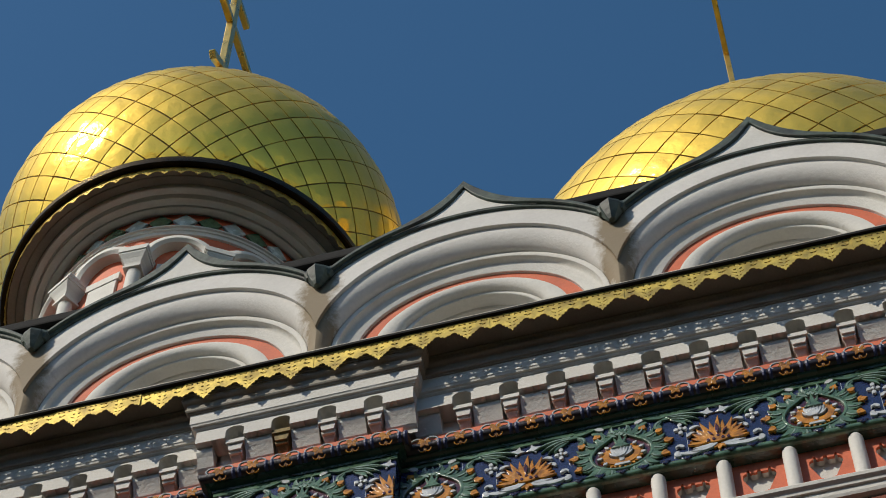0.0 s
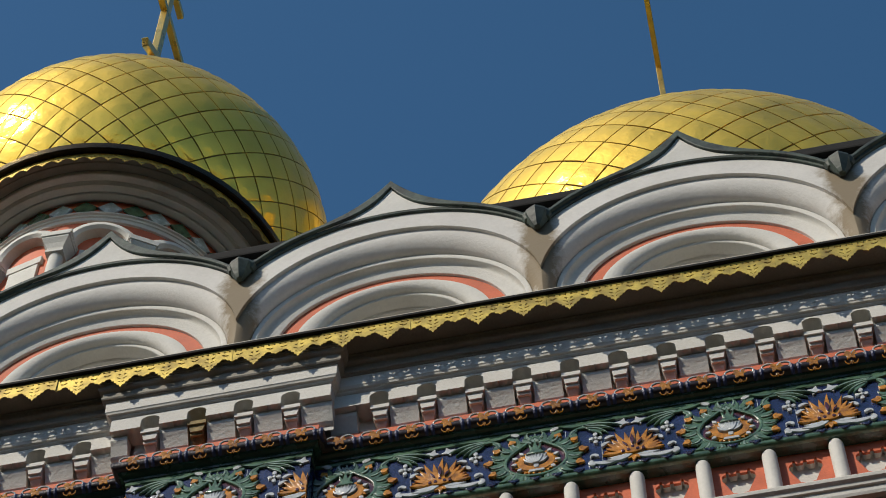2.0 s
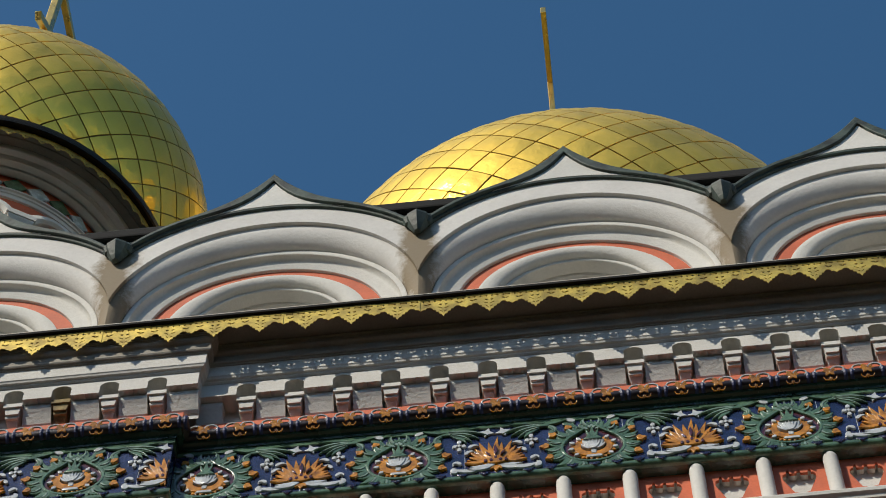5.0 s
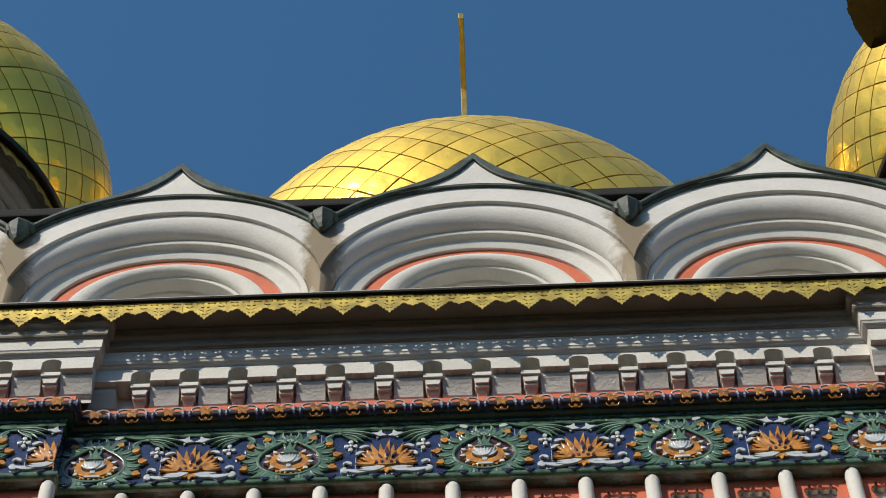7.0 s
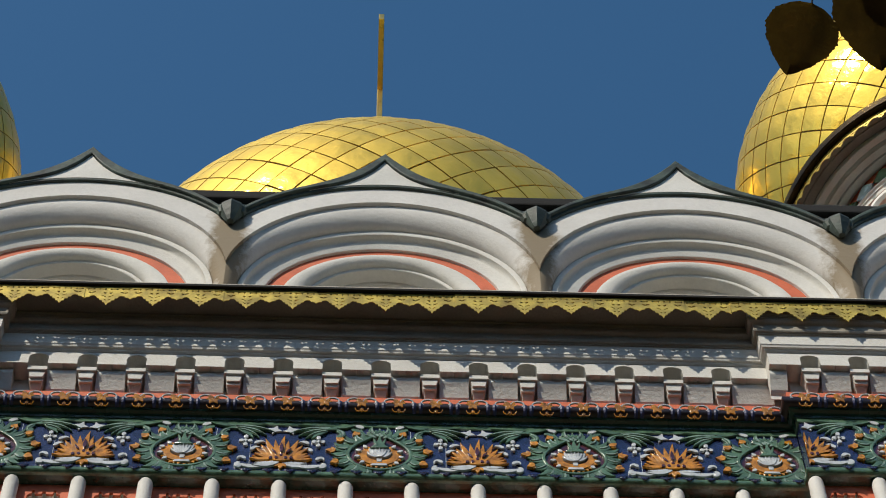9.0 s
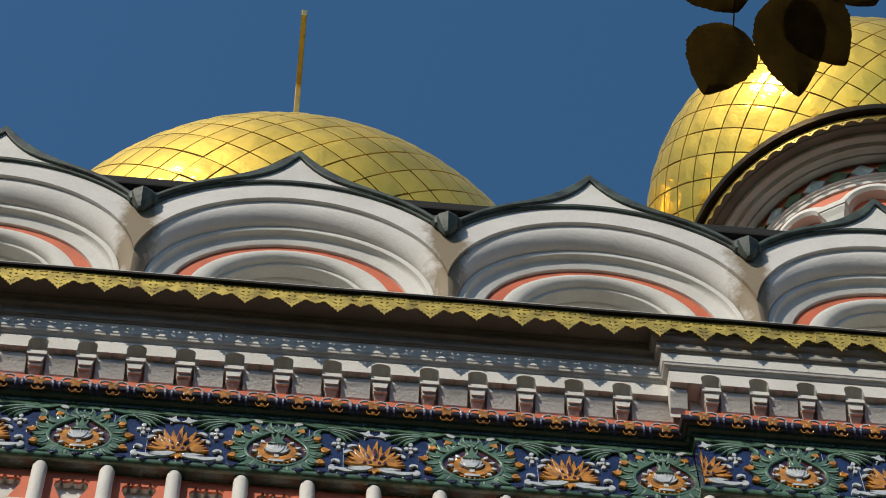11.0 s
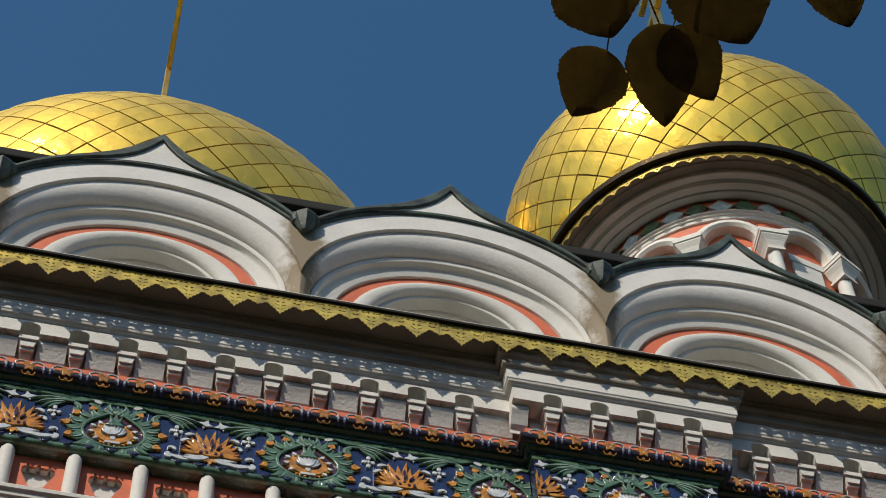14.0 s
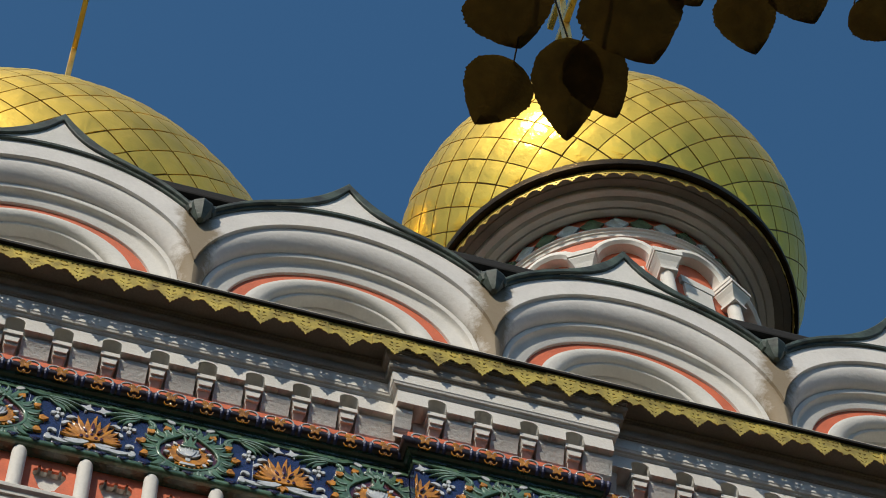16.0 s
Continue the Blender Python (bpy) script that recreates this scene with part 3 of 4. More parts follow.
        rot2 = pose(0, 0, 0.09) @ Matrix.Rotation(a + half, 4, 'Z')
        cap = box(-0.15, 0.15, -rr - 0.22, -rr + 0.02, 22.47, 22.525, 0.008)
        capital = lathe([(root2 * r_, z_) for r_, z_ in ((0.0, 22.20), (0.088, 22.20), (0.088, 22.235), (0.074, 22.24), (0.080, 22.28), (0.100, 22.34), (0.130, 22.40), (0.130, 22.42), (0.142, 22.425), (0.142, 22.47), (0.0, 22.47))], 4, a0=math.pi / 4, a1=2.25 * math.pi)
        col = part("column", lathe([(0.072, 20.9), (0.07, 22.25)], 16), PLASTER, d, m=rot2 @ Matrix.Translation((0, -rr - 0.09, 0)), smooth=True)
        part("capital", capital, PLASTER, col, "white square flared capital")
        part("abacus", cap, PLASTER, col, m=Matrix.Translation((0, rr + 0.09, 0)))
    cross((cx_ - (0.10 if sx_ < 0 else 0.03), cy_ - 0.25, zc + R * 1.2 + low_), 1.0, "gilded three-barred cross on a gold dome")
    return d


side_dome(-1)
side_dome(1)
big = empty("dome", "large gold sheeted central dome behind the gables", "dome", "church domes", at=(AX - 0.02, 17.0, 0))
dome_shell(big, 3.86, 27.85, 26.6, 44)
part("drum_wall", lathe([(3.4, 26.7), (3.3, 26.5), (3.2, 26.4), (3.2, 18.6)], 64), PLASTER, big, smooth=True)
cross((AX - 0.07, 17.0, 27.85 + 3.86 * 1.2), 1.5, "tall gilded cross on the central gold dome")


# ---- unseen far woods, added behind the camera to block low sky light ----
bm = bmesh.new()
rgw = random.Random(11)
cols = 90
prev = None
for i in range(cols + 1):
    a = radians(168) + radians(204) * i / cols
    line = []
    for j in range(8):
        r = 34 + rgw.uniform(-2.0, 2.0) - 1.2 * j * (j > 5)
        hgt = 21.0 * j / 7 + (rgw.uniform(-2.4, 2.2) if j else 0.0)
        line.append(bm.verts.new((r * math.cos(a), r * math.sin(a), max(0.0, hgt))))
    if prev:
        for j in range(7):
            bm.faces.new((prev[j], line[j], line[j + 1], prev[j + 1]))
    prev = line
tagged(link("backdrop", mesh_of(bm), mat("unseen_foliage", (0.12, 0.09, 0.032), 0.9, vary=0.3, scale=0.8, bump=0.8, fine=4.0)), "unseen autumnal far woods added to block low sky light", "woods", kind="structure")

def leaf_shape(x, z, length, width, angle, bend=0.0, n=7):
    """A pointed leaf from its foot at (x, z)."""
    a = radians(angle)
    left, right = [], []
    for i in range(n + 1):
        t = i / n
        w = width * 0.5 * math.sin(math.pi * min(1, t ** 0.8)) + 0.0012
        cx_, cz_ = t * length, bend * length * t * t
        left.append((cx_, cz_ + w))
        right.append((cx_, cz_ - w))
    pts = left + right[::-1]
    return [(x + px * math.cos(a) - pz * math.sin(a), z + px * math.sin(a) + pz * math.cos(a)) for px, pz in pts]


# ---- gilded lace edge along the cornice ----
lace = empty("lace_edge", "gilded pierced sheet-metal lace edge hanging from the cornice", "trim", kind="structure")
LU = 0.297


def lace_unit():
    h = LU / 2
    right = [(h, -0.172), (h - 0.018, -0.150), (h - 0.034, -0.150), (h - 0.040, -0.132), (h - 0.062, -0.126), (0.072, -0.140), (0.064, -0.165), (0.050, -0.165),
             (0.048, -0.190), (0.030, -0.196), (0.026, -0.222), (0.012, -0.228), (0.0, -0.262)]
    bottom = right + [(-x, z) for x, z in reversed(right[:-1])]
    outline = [(-h, 0.0), (h, 0.0)] + bottom
    holes = []
    for i in range(4):
        c = -h + LU * (i + 0.5) / 4
        holes.append([(c - 0.028, -0.036), (c - 0.019, -0.024), (c - 0.010, -0.032), (c + 0.010, -0.032), (c + 0.019, -0.024), (c + 0.028, -0.036), (c + 0.019, -0.048), (c + 0.010, -0.040), (c - 0.010, -0.040), (c - 0.019, -0.048)])
    for c, z, tilt, ln in ((0.126, -0.078, 215, 0.036), (0.078, -0.072, 325, 0.036)):
        q = leaf_shape(c, z, ln, 0.013, tilt)
        holes.append(q)
        holes.append([(-x, zz) for x, zz in reversed(q)])
    for s_ in (-1, 1):
        holes.append([(s_ * 0.008, -0.084), (s_ * 0.030, -0.080), (s_ * 0.024, -0.098), (s_ * 0.012, -0.104)])
        holes.append([(s_ * 0.007, -0.152), (s_ * 0.034, -0.132), (s_ * 0.040, -0.122), (s_ * 0.030, -0.126), (s_ * 0.008, -0.140)])
        holes.append([(s_ * 0.005, -0.200), (s_ * 0.022, -0.184), (s_ * 0.020, -0.176), (s_ * 0.005, -0.188)])
    me = plate([outline] + holes, 0.005)
    me.transform(Matrix.Diagonal((1, 1, 0.88, 1)))
    return me


LACE = lace_unit()
rng = random.Random(5)
for i in range(-29, 30):
    link("lace_piece", LACE, BRASS, lace, m=Matrix.Translation((AX + 0.02 + LU * i, 8.014 + rng.uniform(-0.004, 0.004), 15.545)) @ Matrix.Rotation(rng.uniform(-0.03, 0.03), 4, 'X'))


# ---- ornaments of the frieze ----
def disc(x, z, rx, rz=None, n=12):
    rz = rz or rx
    return [(x + rx * math.cos(2 * math.pi * i / n), z + rz * math.sin(2 * math.pi * i / n)) for i in range(n)]


def star(x, z, r, k=4, turn=0.0, inner=0.4):
    return [(x + (r if i % 2 == 0 else r * inner) * math.cos(math.pi * i / k + turn), z + (r if i % 2 == 0 else r * inner) * math.sin(math.pi * i / k + turn)) for i in range(2 * k)]


def onion(sx_, sz, z0, n=28):
    """Outline of an onion: round below, drawn to a point above."""
    pts = []
    for i in range(n):
        a = -math.pi / 2 + 2 * math.pi * i / n
        x, z = sx_ * math.cos(a), sz * math.sin(a)
        if z > 0:
            k = 1 - abs(x) / sx_
            z += sz * 0.6 * max(0, k) ** 3
        pts.append((x, z0 + z))
    return pts


def both(shapes):
    return shapes + [[(-x, z) for x, z in reversed(q)] for q in shapes]


def join(meshes):
    bm = bmesh.new()
    for me in meshes:
        bm.from_mesh(me)
    out = bpy.data.meshes.new("m")
    bm.to_mesh(out)
    bm.free()
    out.polygons.foreach_set("use_smooth", [True] * len(out.polygons))
    out.set_sharp_from_angle(angle=radians(50))
    return out


FLAT = 0.5


def raised(shapes, depth, bevel=0.004):
    """Relief pieces, each standing before the tile ground by its depth."""
    ms = []
    depth, bevel = depth * FLAT, bevel * 0.7
    for i, q in enumerate(shapes):
        me = plate([q], depth, bevel)
        me.transform(Matrix.Translation((0, -depth + 0.004 - 0.0009 * (i % 7), 0)))
        ms.append(me)
    return join(ms)


def ring_plate(outer, inner, depth, bevel=0.005):
    depth, bevel = depth * FLAT, bevel * 0.7
    me = plate([outer, inner], depth, bevel)
    me.transform(Matrix.Translation((0, -depth + 0.004, 0)))
    return me


B = 14.02   # foot of the tile panel
MED = {}
MED["medallion"] = (raised([onion(0.180, 0.150, 0.205)], 0.012), PLUM, "plum glazed medallion field")
MED["rim"] = (ring_plate(onion(0.202, 0.172, 0.205), onion(0.180, 0.150, 0.205), 0.046, 0.007), GREEN, "green glazed medallion rim")


def swirl(x, z, length, width, angle, turn, n=9):
    """A leaf whose spine curls by turn degrees on its way."""
    spine = [(x, z)]
    for i in range(n):
        a = radians(angle + turn * (i / n) ** 1.3)
        spine.append((spine[-1][0] + length / n * math.cos(a), spine[-1][1] + length / n * math.sin(a)))
    left, right = [], []
    for i, (px, pz) in enumerate(spine):
        t = i / n
        a = radians(angle + turn * t ** 1.3 + 90)
        w = width * 0.5 * math.sin(math.pi * min(1.0, 0.12 + 0.88 * t ** 0.8)) + 0.0012
        left.append((px + w * math.cos(a), pz + w * math.sin(a)))
        right.append((px - w * math.cos(a), pz - w * math.sin(a)))
    return left + right[::-1]


wreath, whites = [], []
for i in range(12):
    a = -88 + 142 * i / 11
    r = radians(a)
    wreath.append(swirl(0.092 * math.cos(r), 0.185 + 0.078 * math.sin(r), 0.052, 0.028, a + 30, -50, 6))
for a in (-40, -8, 22, 50):
    r = radians(a)
    whites.append(leaf_shape(0.118 * math.cos(r), 0.190 + 0.104 * math.sin(r), 0.038, 0.024, a))
crescent = [(0.118 * math.cos(radians(a)), 0.185 + 0.096 * math.sin(radians(a))) for a in range(-232, 53, 12)] + [(0.076 * math.cos(radians(a)), 0.198 + 0.058 * math.sin(radians(a))) for a in range(44, -225, -14)]
MED["wreath"] = (join([raised(both(wreath), 0.030), raised([crescent], 0.045)]), ORANGE, "orange glazed wreath")
MED["petal"] = (raised(both(whites), 0.052), IVORY, "white glazed petals")
shell = [(0.066, 0.262), (0.066, 0.235), (0.058, 0.205), (0.042, 0.178), (0.018, 0.160)]
ribs = [swirl(0.005 * k, 0.160, 0.098 - 0.004 * abs(k), 0.014, 90 - 15 * k, 12 * k, 6) for k in range(-4, 5)]
MED["vase"] = (join([raised([shell + [(-x, z) for x, z in reversed(shell)]], 0.056, 0.008), raised(ribs, 0.066, 0.003), raised([[(-0.052, 0.082), (0.052, 0.082), (0.044, 0.104), (-0.044, 0.104)], [(-0.014, 0.12), (0.014, 0.12), (0.018, 0.165), (-0.018, 0.165)]], 0.05)]), IVORY, "white glazed shell vase")
MED["stopper"] = (raised([[(-0.058, 0.255), (0.058, 0.255), (0.036, 0.280), (0.018, 0.312), (0.010, 0.345), (0.003, 0.392), (-0.003, 0.392), (-0.010, 0.345), (-0.018, 0.312), (-0.036, 0.280)], leaf_shape(0.014, 0.27, 0.09, 0.016, 74), leaf_shape(-0.014, 0.27, 0.09, 0.016, 106)], 0.080), GREEN, "green glazed vase neck")
fringe, tips, buds = [], [], []
for i in range(15):
    a = -70 + 152 * i / 14
    r = radians(a)
    x0, z0 = 0.192 * math.cos(r), 0.208 + 0.165 * math.sin(r)
    if a > 62:
        z0 += 0.05 * (a - 62) / 20
    ln = 0.098 + 0.026 * (i % 2)
    fringe.append(swirl(x0, z0, ln, 0.036, a - 34, 74))
    fringe.append(swirl(x0, z0, ln * 0.62, 0.030, a + 26, -60, 7))
    if i % 2 == 0:
        tips.append(swirl(x0 + 0.012 * math.cos(r), z0 + 0.012 * math.sin(r), ln * 0.8, 0.011, a - 30, 70))
for a, q in ((-24, 0.056), (6, 0.062), (34, 0.056), (60, 0.05)):
    r = radians(a)
    buds.append(leaf_shape(0.268 * math.cos(r), 0.215 + 0.225 * math.sin(r), q, 0.040, a + 2))
    buds.append(leaf_shape(0.270 * math.cos(r), 0.215 + 0.227 * math.sin(r), q * 0.7, 0.022, a + 48))
    buds.append(leaf_shape(0.270 * math.cos(r), 0.215 + 0.227 * math.sin(r), q * 0.7, 0.022, a - 44))
MED["fringe"] = (raised(both(fringe), 0.034), GREEN, "green glazed leaf fringe")
MED["vein"] = (raised(both(tips), 0.046, 0.002), SAGE, "pale green leaf ribs")
MED["bud"] = (raised(both(buds), 0.045), ORANGE, "orange glazed buds")
MED["crest"] = (raised([swirl(0.0, 0.40, 0.10, 0.024, 90, 0)] + both([swirl(0.008, 0.40, 0.08, 0.018, 66, -70), swirl(0.022, 0.385, 0.08, 0.018, 44, -60)]), 0.04), SAGE, "pale green crest of leaves")
MED["leaflet"] = (raised(both([swirl(0.10, 0.50, 0.075, 0.034, 40, -50)]), 0.03), IVORY, "white glazed leaflets")
FLO = {}
pet = []
for k in range(-6, 7):
    a = 90 - 12.6 * k
    ln = 0.255 - 0.012 * abs(k) - 0.035 * (abs(k) % 2) - (0.028 if abs(k) == 6 else 0.0)
    pet.append(swirl(0.008 * k, 0.135, ln * (0.86 if abs(k) > 3 else 1.0), 0.038, a, (10 if k > 0 else -10) * (1 if abs(k) < 5 else 0), 7))
for k in (-5, -4, -2, -1, 1, 2, 4, 5):
    pet.append(leaf_shape(0.014 * k, 0.125, 0.150 - 0.006 * abs(k), 0.028, 90 - 17 * k))
FLO["flower"] = (join([raised(pet, 0.040, 0.0035), raised([disc(0, 0.20, 0.088, 0.085, 16)], 0.030, 0.006), raised([disc(0, 0.135, 0.078, 0.036)], 0.058, 0.01), raised([leaf_shape(0.0, 0.098, 0.065, 0.030, 270), leaf_shape(0.008, 0.095, 0.05, 0.024, 305), leaf_shape(-0.008, 0.095, 0.05, 0.024, 235)], 0.035)]), ORANGE, "orange glazed fan-shaped flower")
FLO["seed"] = (raised([disc(x, z, 0.011, 0.014, 8) for x, z in ((0, 0.165), (-0.028, 0.135), (0.028, 0.135), (-0.062, 0.13), (0.062, 0.13))] + [leaf_shape(0, 0.19, 0.10, 0.022, 90), leaf_shape(0.03, 0.18, 0.06, 0.012, 60), leaf_shape(-0.03, 0.18, 0.06, 0.012, 120)], 0.064, 0.003), PLUM, "")
sc = [swirl(0.012, 0.105, 0.17, 0.046, -28, 40), swirl(0.03, 0.100, 0.13, 0.030, -8, 20), swirl(0.11, 0.062, 0.17, 0.036, -8, 50), swirl(0.235, 0.052, 0.075, 0.034, 10, 190, 10), disc(0.258, 0.072, 0.017, 0.022, 8), swirl(0.215, 0.128, 0.075, 0.026, 70, -190, 10),
      swirl(0.165, 0.300, 0.075, 0.026, 128, 110), swirl(0.185, 0.225, 0.075, 0.026, 110, 110)]
for cx_, cz_ in ((0.222, 0.335),):
    sc += [disc(cx_ - 0.027, cz_, 0.016, 0.017, 8), disc(cx_ + 0.027, cz_, 0.016, 0.017, 8), disc(cx_, cz_ + 0.042, 0.015, 0.020, 8), disc(cx_, cz_ - 0.042, 0.015, 0.020, 8), star(cx_, cz_, 0.022, 4, 0.0)]
FLO["scroll"] = (join([raised(both(sc), 0.036), raised(both([star(0.050, 0.462, 0.052, 4, 0.3, 0.45)]), 0.03)]), IVORY, "white glazed scrolls and stars")
ac = [swirl(0.30, 0.490, 0.27, 0.036, 178, 42), swirl(0.29, 0.475, 0.215, 0.034, 186, 44), swirl(0.275, 0.455, 0.165, 0.030, 196, 46), swirl(0.26, 0.440, 0.12, 0.026, 208, 44), swirl(0.31, 0.505, 0.22, 0.026, 172, 14),
      swirl(0.22, 0.47, 0.14, 0.030, 12, -40), swirl(0.33, 0.46, 0.12, 0.036, -28, -150, 10), disc(0.350, 0.398, 0.020, 0.026, 8), swirl(0.30, 0.50, 0.15, 0.032, 2, 20), swirl(0.42, 0.48, 0.10, 0.030, -20, -60)]
FLO["acanthus"] = (raised(both(ac), 0.036), GREEN, "green glazed acanthus leaves")
FLO["acanthus_rib"] = (raised(both([swirl(0.29, 0.489, 0.23, 0.010, 178, 40), swirl(0.28, 0.474, 0.18, 0.010, 186, 42), swirl(0.265, 0.454, 0.13, 0.009, 196, 44), swirl(0.34, 0.456, 0.08, 0.010, -28, -110)]), 0.046, 0.002), SAGE, "pale green leaf ribs")


def ornaments(kit, x, proud, x0=None, x1=None):
    base = None
    for name, (me, m, lab) in kit.items():
        use = me
        if x0 is not None:
            use = cut(me, [((x0 - x, 0, 0), (-1, 0, 0)), ((x1 - x, 0, 0), (1, 0, 0))])
            if not use.polygons:
                continue
            use.polygons.foreach_set("use_smooth", [False] * len(use.polygons))
        if base is None:
            base = link(name, use, m, frieze, lab, Matrix.Translation((x, W - proud, B)))
        else:
            link(name, use, m, base, lab)


MP = 1.19
for i in range(-1, 2):
    ornaments(MED, AX + MP * i, 0.0)
for s in (-1, 1):
    ornaments(MED, AX + s * 2 * MP, 0.0, AX - P0 + 0.005, AX + P0 - 0.005)
    for c in (0.5, 1.5):
        ornaments(FLO, AX + s * c * MP, 0.0)
    pc = AX + s * (P0 + P1) / 2
    ornaments(MED, pc, PIL)
    for q in (-0.5, 0.5):
        ornaments(FLO, pc + q * MP, PIL, pc - (P1 - P0) / 2 + 0.004, pc + (P1 - P0) / 2 - 0.004)
    for k in range(3):
        ornaments(MED, AX + s * (P1 + 0.21 + MP * k), 0.0, *sorted((AX + s * (P1 + 0.005), AX + s * END)))
        ornaments(FLO, AX + s * (P1 + 0.21 + MP * (k + 0.5)), 0.0)
# joints between tiles
for x0, x1, o in bays():
    c = AX if x0 < 0 < x1 else (x0 + x1) / 2
    for k in range(-12, 13):
        x = c + MP / 2 + MP / 2 * k + (0.19 if k % 2 else -0.19)
        if x0 + 0.03 < x < x1 - 0.03:
            part("tile_joint", box(x - 0.0015, x + 0.0015, W - o - 0.0015, W - o + 0.01, 14.03, 14.50), IVORY, frieze)
# small blue drops on the lower green roll
drop_me = plate([[(-0.035, 0.0), (0.035, 0.0), (0.0, -0.05)]], 0.012, 0.003)
for x0, x1, o in bays():
    n = int((x1 - x0) / 0.132)
    for i in range(n):
        x = x0 + (x1 - x0) * (i + 0.5) / n
        if abs(x) < 6:
            link("drop", drop_me, NAVY, frieze, m=pose(x, W - o - 0.040, 14.012, -18, 0, 0))

# flowers on the rope moulding
petal_me = join([raised([leaf_shape(0, 0, 0.046, 0.028, a) for a in (0, 40, 140, 180, 235, 305)], 0.024), raised([disc(0, 0, 0.017)], 0.026, 0.006), raised([leaf_shape(0, 0, 0.075, 0.028, 270)], 0.012)])
loop_me = join([ring_plate(disc(s_ * 0.048, 0.008, 0.046, 0.030, 16), disc(s_ * 0.048, 0.008, 0.036, 0.020, 16), 0.026, 0.003) for s_ in (-1, 1)])
hang_me = join([ring_plate(disc(s_ * 0.020, -0.040, 0.024, 0.032, 16), disc(s_ * 0.020, -0.040, 0.018, 0.025, 16), 0.018, 0.002) for s_ in (-1, 1)])
band_me = mesh_of(lathe([(0.044, -0.012), (0.050, 0.0), (0.044, 0.012)], 16))
band_me.transform(Matrix.Rotation(math.pi / 2, 4, 'Y'))
for x0, x1, o in bays():
    e = 0.06 if o else -0.06
    n = max(1, round((x1 - x0 + 2 * e) / 0.225))
    for i in range(n):
        x = x0 - e + (x1 - x0 + 2 * e) * (i + 0.5) / n
        if abs(x) < 6.4:
            m = pose(x, W - o - 0.092, 14.682, 18, 0, 0)
            link("flower", petal_me, ORANGE, rope, "orange glazed flower", m)
            link("loop", loop_me, IVORY, rope, "white glazed loops", m)
            link("hanging_loop", hang_me, ORANGE, rope, "orange glazed loops", m)
            for d in (-0.02, 0.02):
                link("binding", band_me, BLUE, rope, m=Matrix.Translation((x + (x1 - x0 + 2 * e) / n / 2 + d, W - o - 0.055, 14.672)))

# ---- balustrade strip under the frieze ----
strip = empty("baluster_strip", "red panels with pierced white recesses between white balusters", "balustrade", kind="structure")
BU = 0.397


def panel_unit(depth):
    h = BU / 2
    hole = [(-0.045, 13.650), (0.0, 13.638), (0.045, 13.650), (0.10, 13.79), (0.098, 13.83), (0.082, 13.848), (0.074, 13.846), (0.072, 13.880), (0.058, 13.880), (0.054, 13.846), (0.012, 13.846), (0.010, 13.872), (-0.010, 13.872), (-0.012, 13.846), (-0.054, 13.846), (-0.058, 13.880), (-0.072, 13.880), (-0.074, 13.846), (-0.082, 13.848), (-0.098, 13.83), (-0.10, 13.79)]
    return plate([[(-h, 13.50), (h, 13.50), (h, 13.96), (-h, 13.96)], hole], depth)


PANEL, RECESS = panel_unit(0.018), panel_unit(0.034)
BALUSTER = mesh_of(lathe([(0.0, 13.962), (0.02, 13.958), (0.036, 13.945), (0.044, 13.925), (0.046, 13.90), (0.046, 13.50)], 20), True)


def strip_run(cs, bs, proud):
    for c in cs:
        link("panel", PANEL, RED, strip, "red painted pierced panel", Matrix.Translation((c, W + 0.062 - proud, 0)))
        link("recess_side", RECESS, PLASTER, strip, "white recess behind the panel", Matrix.Translation((c, W + 0.0805 - proud, 0)))
        part("recess_back", box(c - 0.15, c + 0.15, W + 0.115 - proud, W + 0.19 - proud, 13.53, 13.95), PLASTER, strip)
    for b in bs:
        link("baluster", BALUSTER, PLASTER, strip, "white painted round-topped baluster", Matrix.Translation((b, W + 0.03 - proud, 0)))


strip_run([AX + BU * i for i in range(-6, 7)], [AX + BU * (i + 0.5) for i in range(-6, 6)], 0.0)
for s in (-1, 1):
    pc = AX + s * (P0 + P1) / 2
    strip_run([pc + BU * i for i in (-1, 0, 1)], [pc + BU * (i - 1.5) * 0.96 for i in range(4)], PIL)
    strip_run([AX + s * (P1 + BU * (i + 0.5)) for i in range(8)], [AX + s * (P1 + BU * (i + 1)) for i in range(8)], 0.0)
part("ledge", sweep([(-0.08, 13.525), (0.022, 13.522), (0.028, 13.51), (0.024, 13.485), (0.004, 13.47), (0.0, 13.445), (-0.016, 13.44), (-0.018, 13.40), (-0.026, 13.38), (-0.05, 13.37), (-0.075, 13.368)]), PLASTER, strip, "white moulded ledge")

# bricks below the ledge
part("mortar_bed", box(-1.0, 1.4, W + 0.062, W + 0.0705, 12.95, 13.366), MORTAR, wall)
brick_me = mesh_of(box(-0.121, 0.121, -0.008, 0.02, -0.031, 0.031, 0.004))
for r in range(5):
    for c in range(9):
        link("brick", brick_me, BRICK, wall, m=Matrix.Translation((-0.9 + 0.252 * c + 0.126 * (r % 2), W + 0.062, 13.33 - 0.073 * r)))


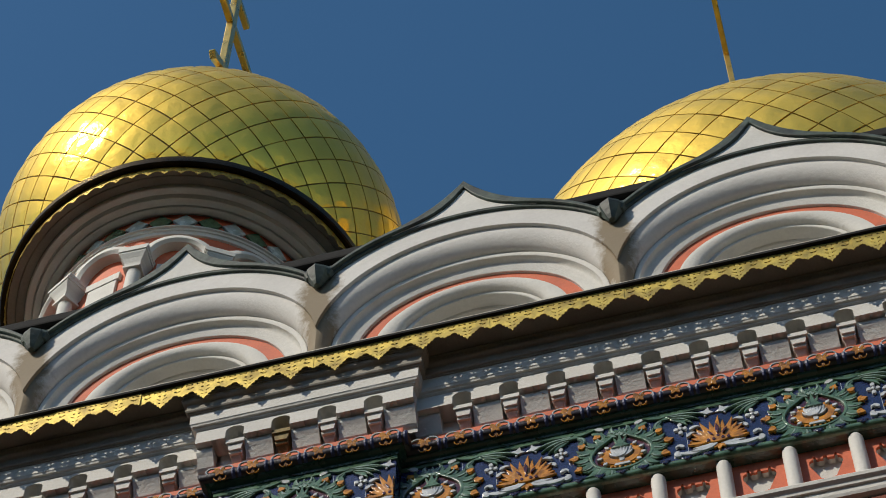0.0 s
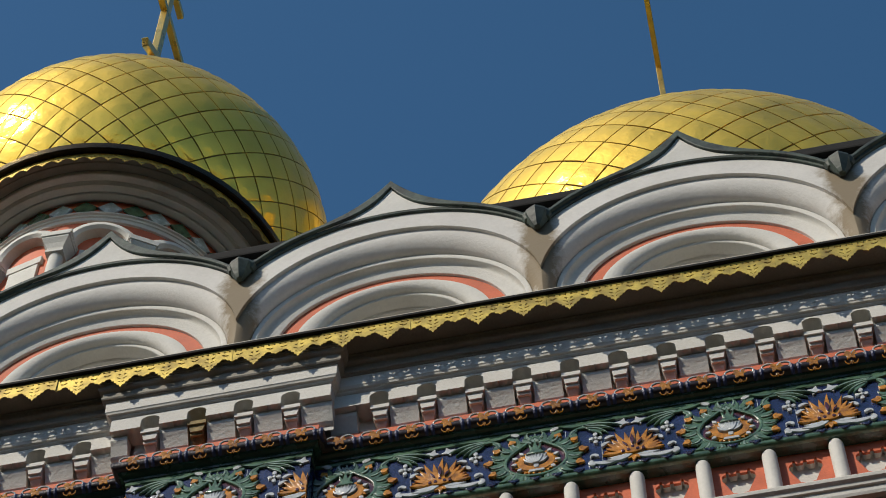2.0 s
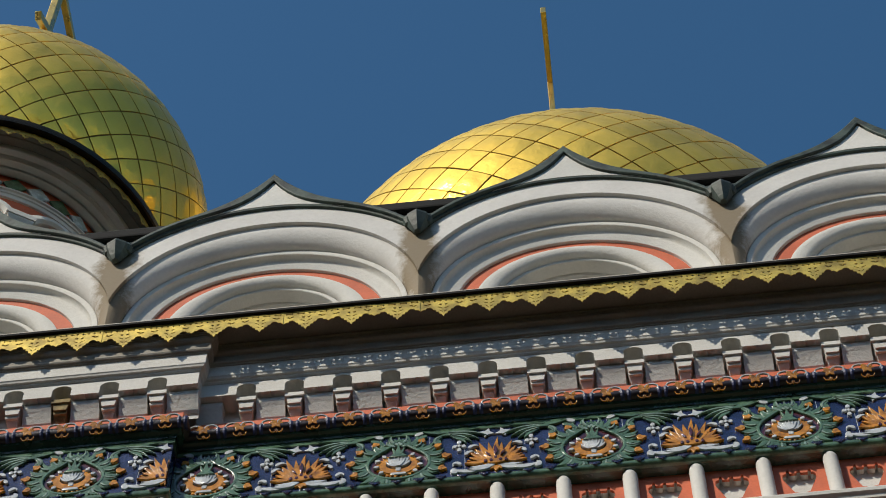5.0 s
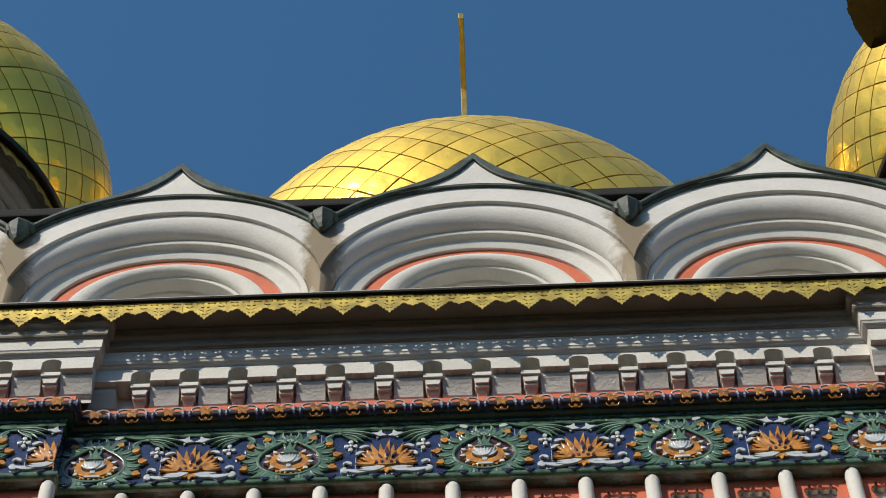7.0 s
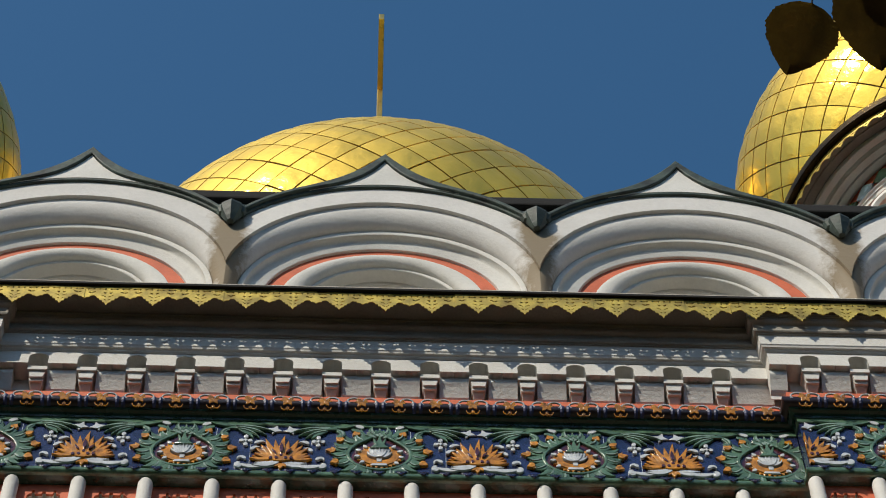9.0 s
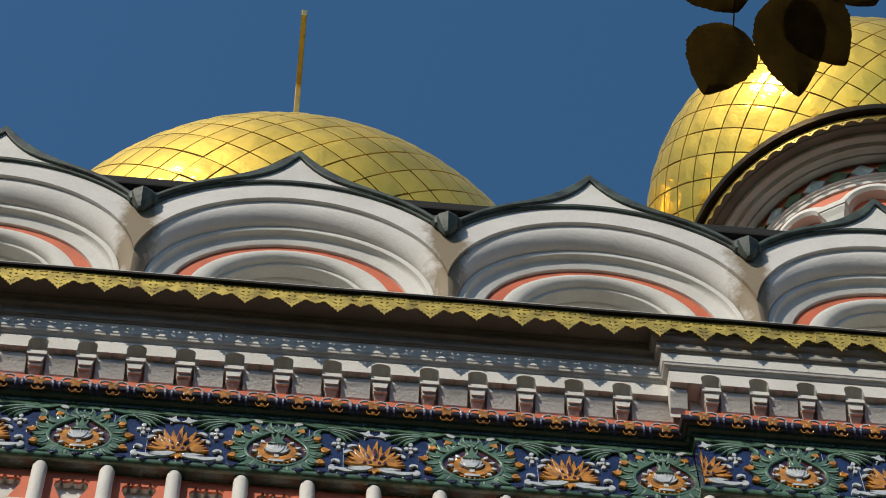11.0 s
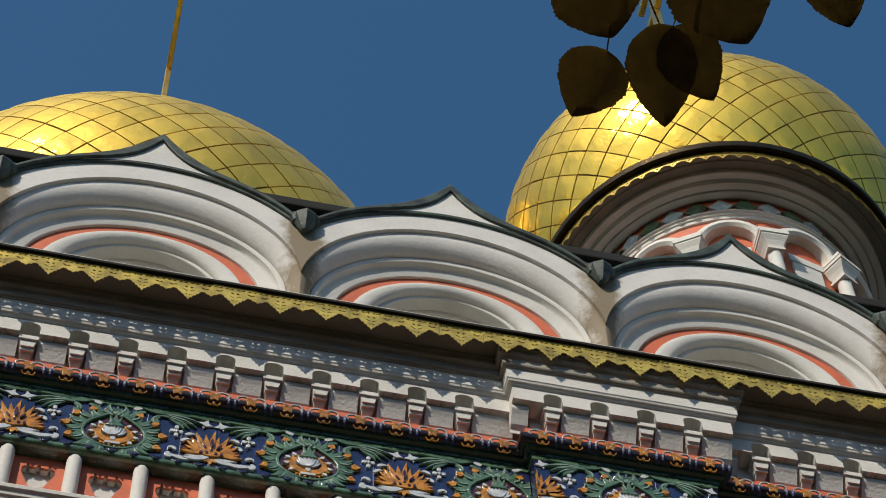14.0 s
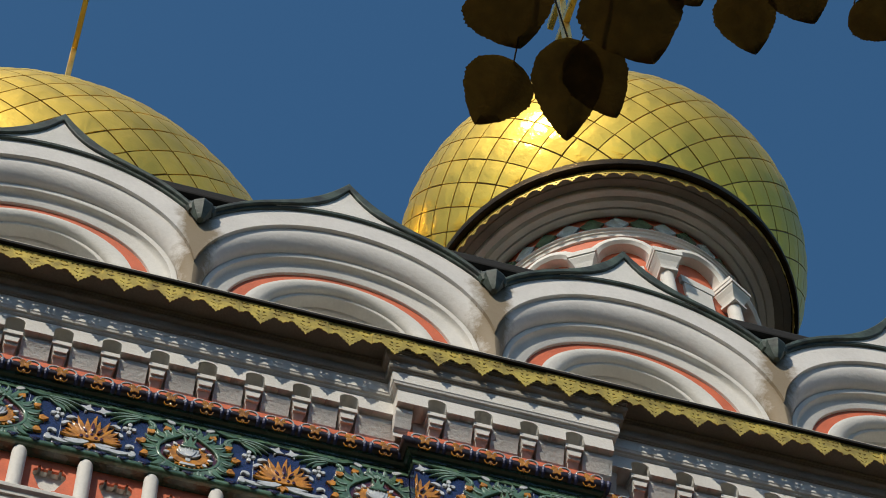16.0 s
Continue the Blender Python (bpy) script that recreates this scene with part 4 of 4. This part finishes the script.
# ---- lace under the dome eaves ----
def eave_lace(parent, radius, ztop, n):
    w = 2 * math.pi * radius / n
    q = plate([[(-w / 2, 0), (w / 2, 0), (w / 2, -0.075), (w * 0.42, -0.070), (w * 0.34, -0.085), (w * 0.22, -0.085), (w * 0.16, -0.115), (w * 0.06, -0.12), (0, -0.145), (-w * 0.06, -0.12), (-w * 0.16, -0.115), (-w * 0.22, -0.085), (-w * 0.34, -0.085), (-w * 0.42, -0.070), (-w / 2, -0.075)], disc(0, -0.085, 0.016, 0.012, 6), disc(w * 0.32, -0.038, 0.014, 0.008, 6), disc(-w * 0.32, -0.038, 0.014, 0.008, 6)], 0.006)
    for i in range(n):
        link("lace_piece", q, BRASS, parent, "gilded lace edge", Matrix.Rotation(2 * math.pi * i / n, 4, 'Z') @ Matrix.Translation((0, -radius, ztop)))


for ob in [o for o in scene.objects if o.name.startswith("dome") and o.type == 'EMPTY' and "arcaded" in o.get("label", "")]:
    eave_lace(ob, 1.892, 23.660, 72)


# ---- the tree under which the camera stands ----
tree = empty("tree", "leafy tree twig with dark autumn leaves overhanging the view", "tree", at=(0, 0, 0))


def tube(points, r0, r1, n=8):
    bm = bmesh.new()
    rings = []
    for i, p in enumerate(points):
        p = Vector(p)
        q = Vector(points[min(i + 1, len(points) - 1)]) - Vector(points[max(i - 1, 0)])
        rot = q.to_track_quat('Z', 'Y').to_matrix()
        r = r0 + (r1 - r0) * i / (len(points) - 1)
        rings.append([bm.verts.new(p + rot @ Vector((r * math.cos(2 * math.pi * k / n), r * math.sin(2 * math.pi * k / n), 0))) for k in range(n)])
    for a, b in zip(rings, rings[1:]):
        for k in range(n):
            bm.faces.new((a[k], a[(k + 1) % n], b[(k + 1) % n], b[k]))
    bm.faces.new(rings[0])
    bm.faces.new(rings[-1])
    return bm


def toward(az, el, dist):
    a, e = radians(az), radians(el)
    return Vector((math.sin(a) * math.cos(e) * dist, math.cos(a) * math.cos(e) * dist, math.sin(e) * dist + EYE))


FAR = 2.6


def tree_leaf(az, el, length, width, turn, seed, dist=FAR):
    """A broad toothed leaf seen from below; turn: where its tip points, degrees from straight down."""
    rg = random.Random(seed)
    c = toward(az, el, dist)
    d = (c - Vector((0, 0, EYE))).normalized()
    right = d.cross(Vector((0, 0, 1))).normalized()
    up = right.cross(d)
    bm = bmesh.new()
    n = 36
    a_t = radians(turn)
    rows = []
    mid = []
    for i in range(n + 1):
        t = i / n
        y = 0.5 - t
        w = 0.5 * (math.sin(math.pi * t ** 0.72)) ** 0.78 if 0 < t < 1 else 0.0
        w *= 1.05 + 0.02 * math.sin(i * 0.9 + seed) + 0.035 * (i % 2) + rg.uniform(-0.015, 0.015)
        sag = 0.10 * length * (t - 0.5) ** 2
        line = []
        for u in (-1, -0.5, 0, 0.5, 1):
            lx, ly = u * w * width, y * length
            lz = 0.08 * width * abs(u) - sag
            x = lx * math.cos(a_t) - ly * math.sin(a_t)
            yy = lx * math.sin(a_t) + ly * math.cos(a_t)
            line.append(bm.verts.new(c + right * x + up * yy - d * lz))
        rows.append(line)
        mid.append(c + right * (-y * length * math.sin(a_t)) + up * (y * length * math.cos(a_t)))
    for a, b in zip(rows, rows[1:]):
        for k in range(4):
            bm.faces.new((a[k], a[k + 1], b[k + 1], b[k]))
    bmesh.ops.solidify(bm, geom=bm.faces[:], thickness=0.0004)
    part("leaf", bm, LEAF, tree, smooth=True)
    return mid[0]


# azimuth, elevation, length, width, turn
LEAVES = [(22.5, 64.48, 0.078, 0.072, -38, 1), (26.35, 64.32, 0.108, 0.070, -10, 2), (28.1, 64.40, 0.088, 0.064, 14, 3), (30.75, 65.65, 0.108, 0.108, 8, 4),
          (23.9, 66.25, 0.078, 0.092, 8, 5), (36.5, 64.85, 0.075, 0.062, -4, 6), (39.7, 64.95, 0.066, 0.064, 2, 7), (42.6, 63.75, 0.055, 0.045, 25, 8), (34.0, 66.0, 0.05, 0.05, 15, 9)]
stem = [toward(20.5, 68.2, FAR), toward(26, 67.6, FAR), toward(31, 67.2, FAR), toward(38, 66.9, FAR), toward(46, 66.2, FAR), Vector((1.15, 0.85, 4.05)), Vector((1.5, 0.75, 4.15))]
part("twig", tube(stem, 0.0025, 0.008), BARK, tree)
nodes = stem[:5]
for az, el, ln, wd, tn, sd in LEAVES:
    foot = tree_leaf(az, el, ln, wd, tn, sd)
    best = min(nodes, key=lambda p: (p - foot).length)
    part("petiole", tube([foot, foot * 0.5 + best * 0.5 + Vector((0, 0, 0.004)), best], 0.0009, 0.0011, 6), BARK, tree)
part("limb", tube([(1.5, 0.75, 4.15), (2.0, 0.5, 4.1), (2.6, 0.2, 3.9), (3.1, 0.0, 3.4)], 0.012, 0.06), BARK, tree)
part("trunk", tube([(3.15, 0.0, 0.0), (3.12, 0.0, 1.5), (3.1, 0.02, 3.4), (3.0, 0.05, 5.0), (3.05, 0.0, 6.2)], 0.17, 0.07, 14), BARK, tree)
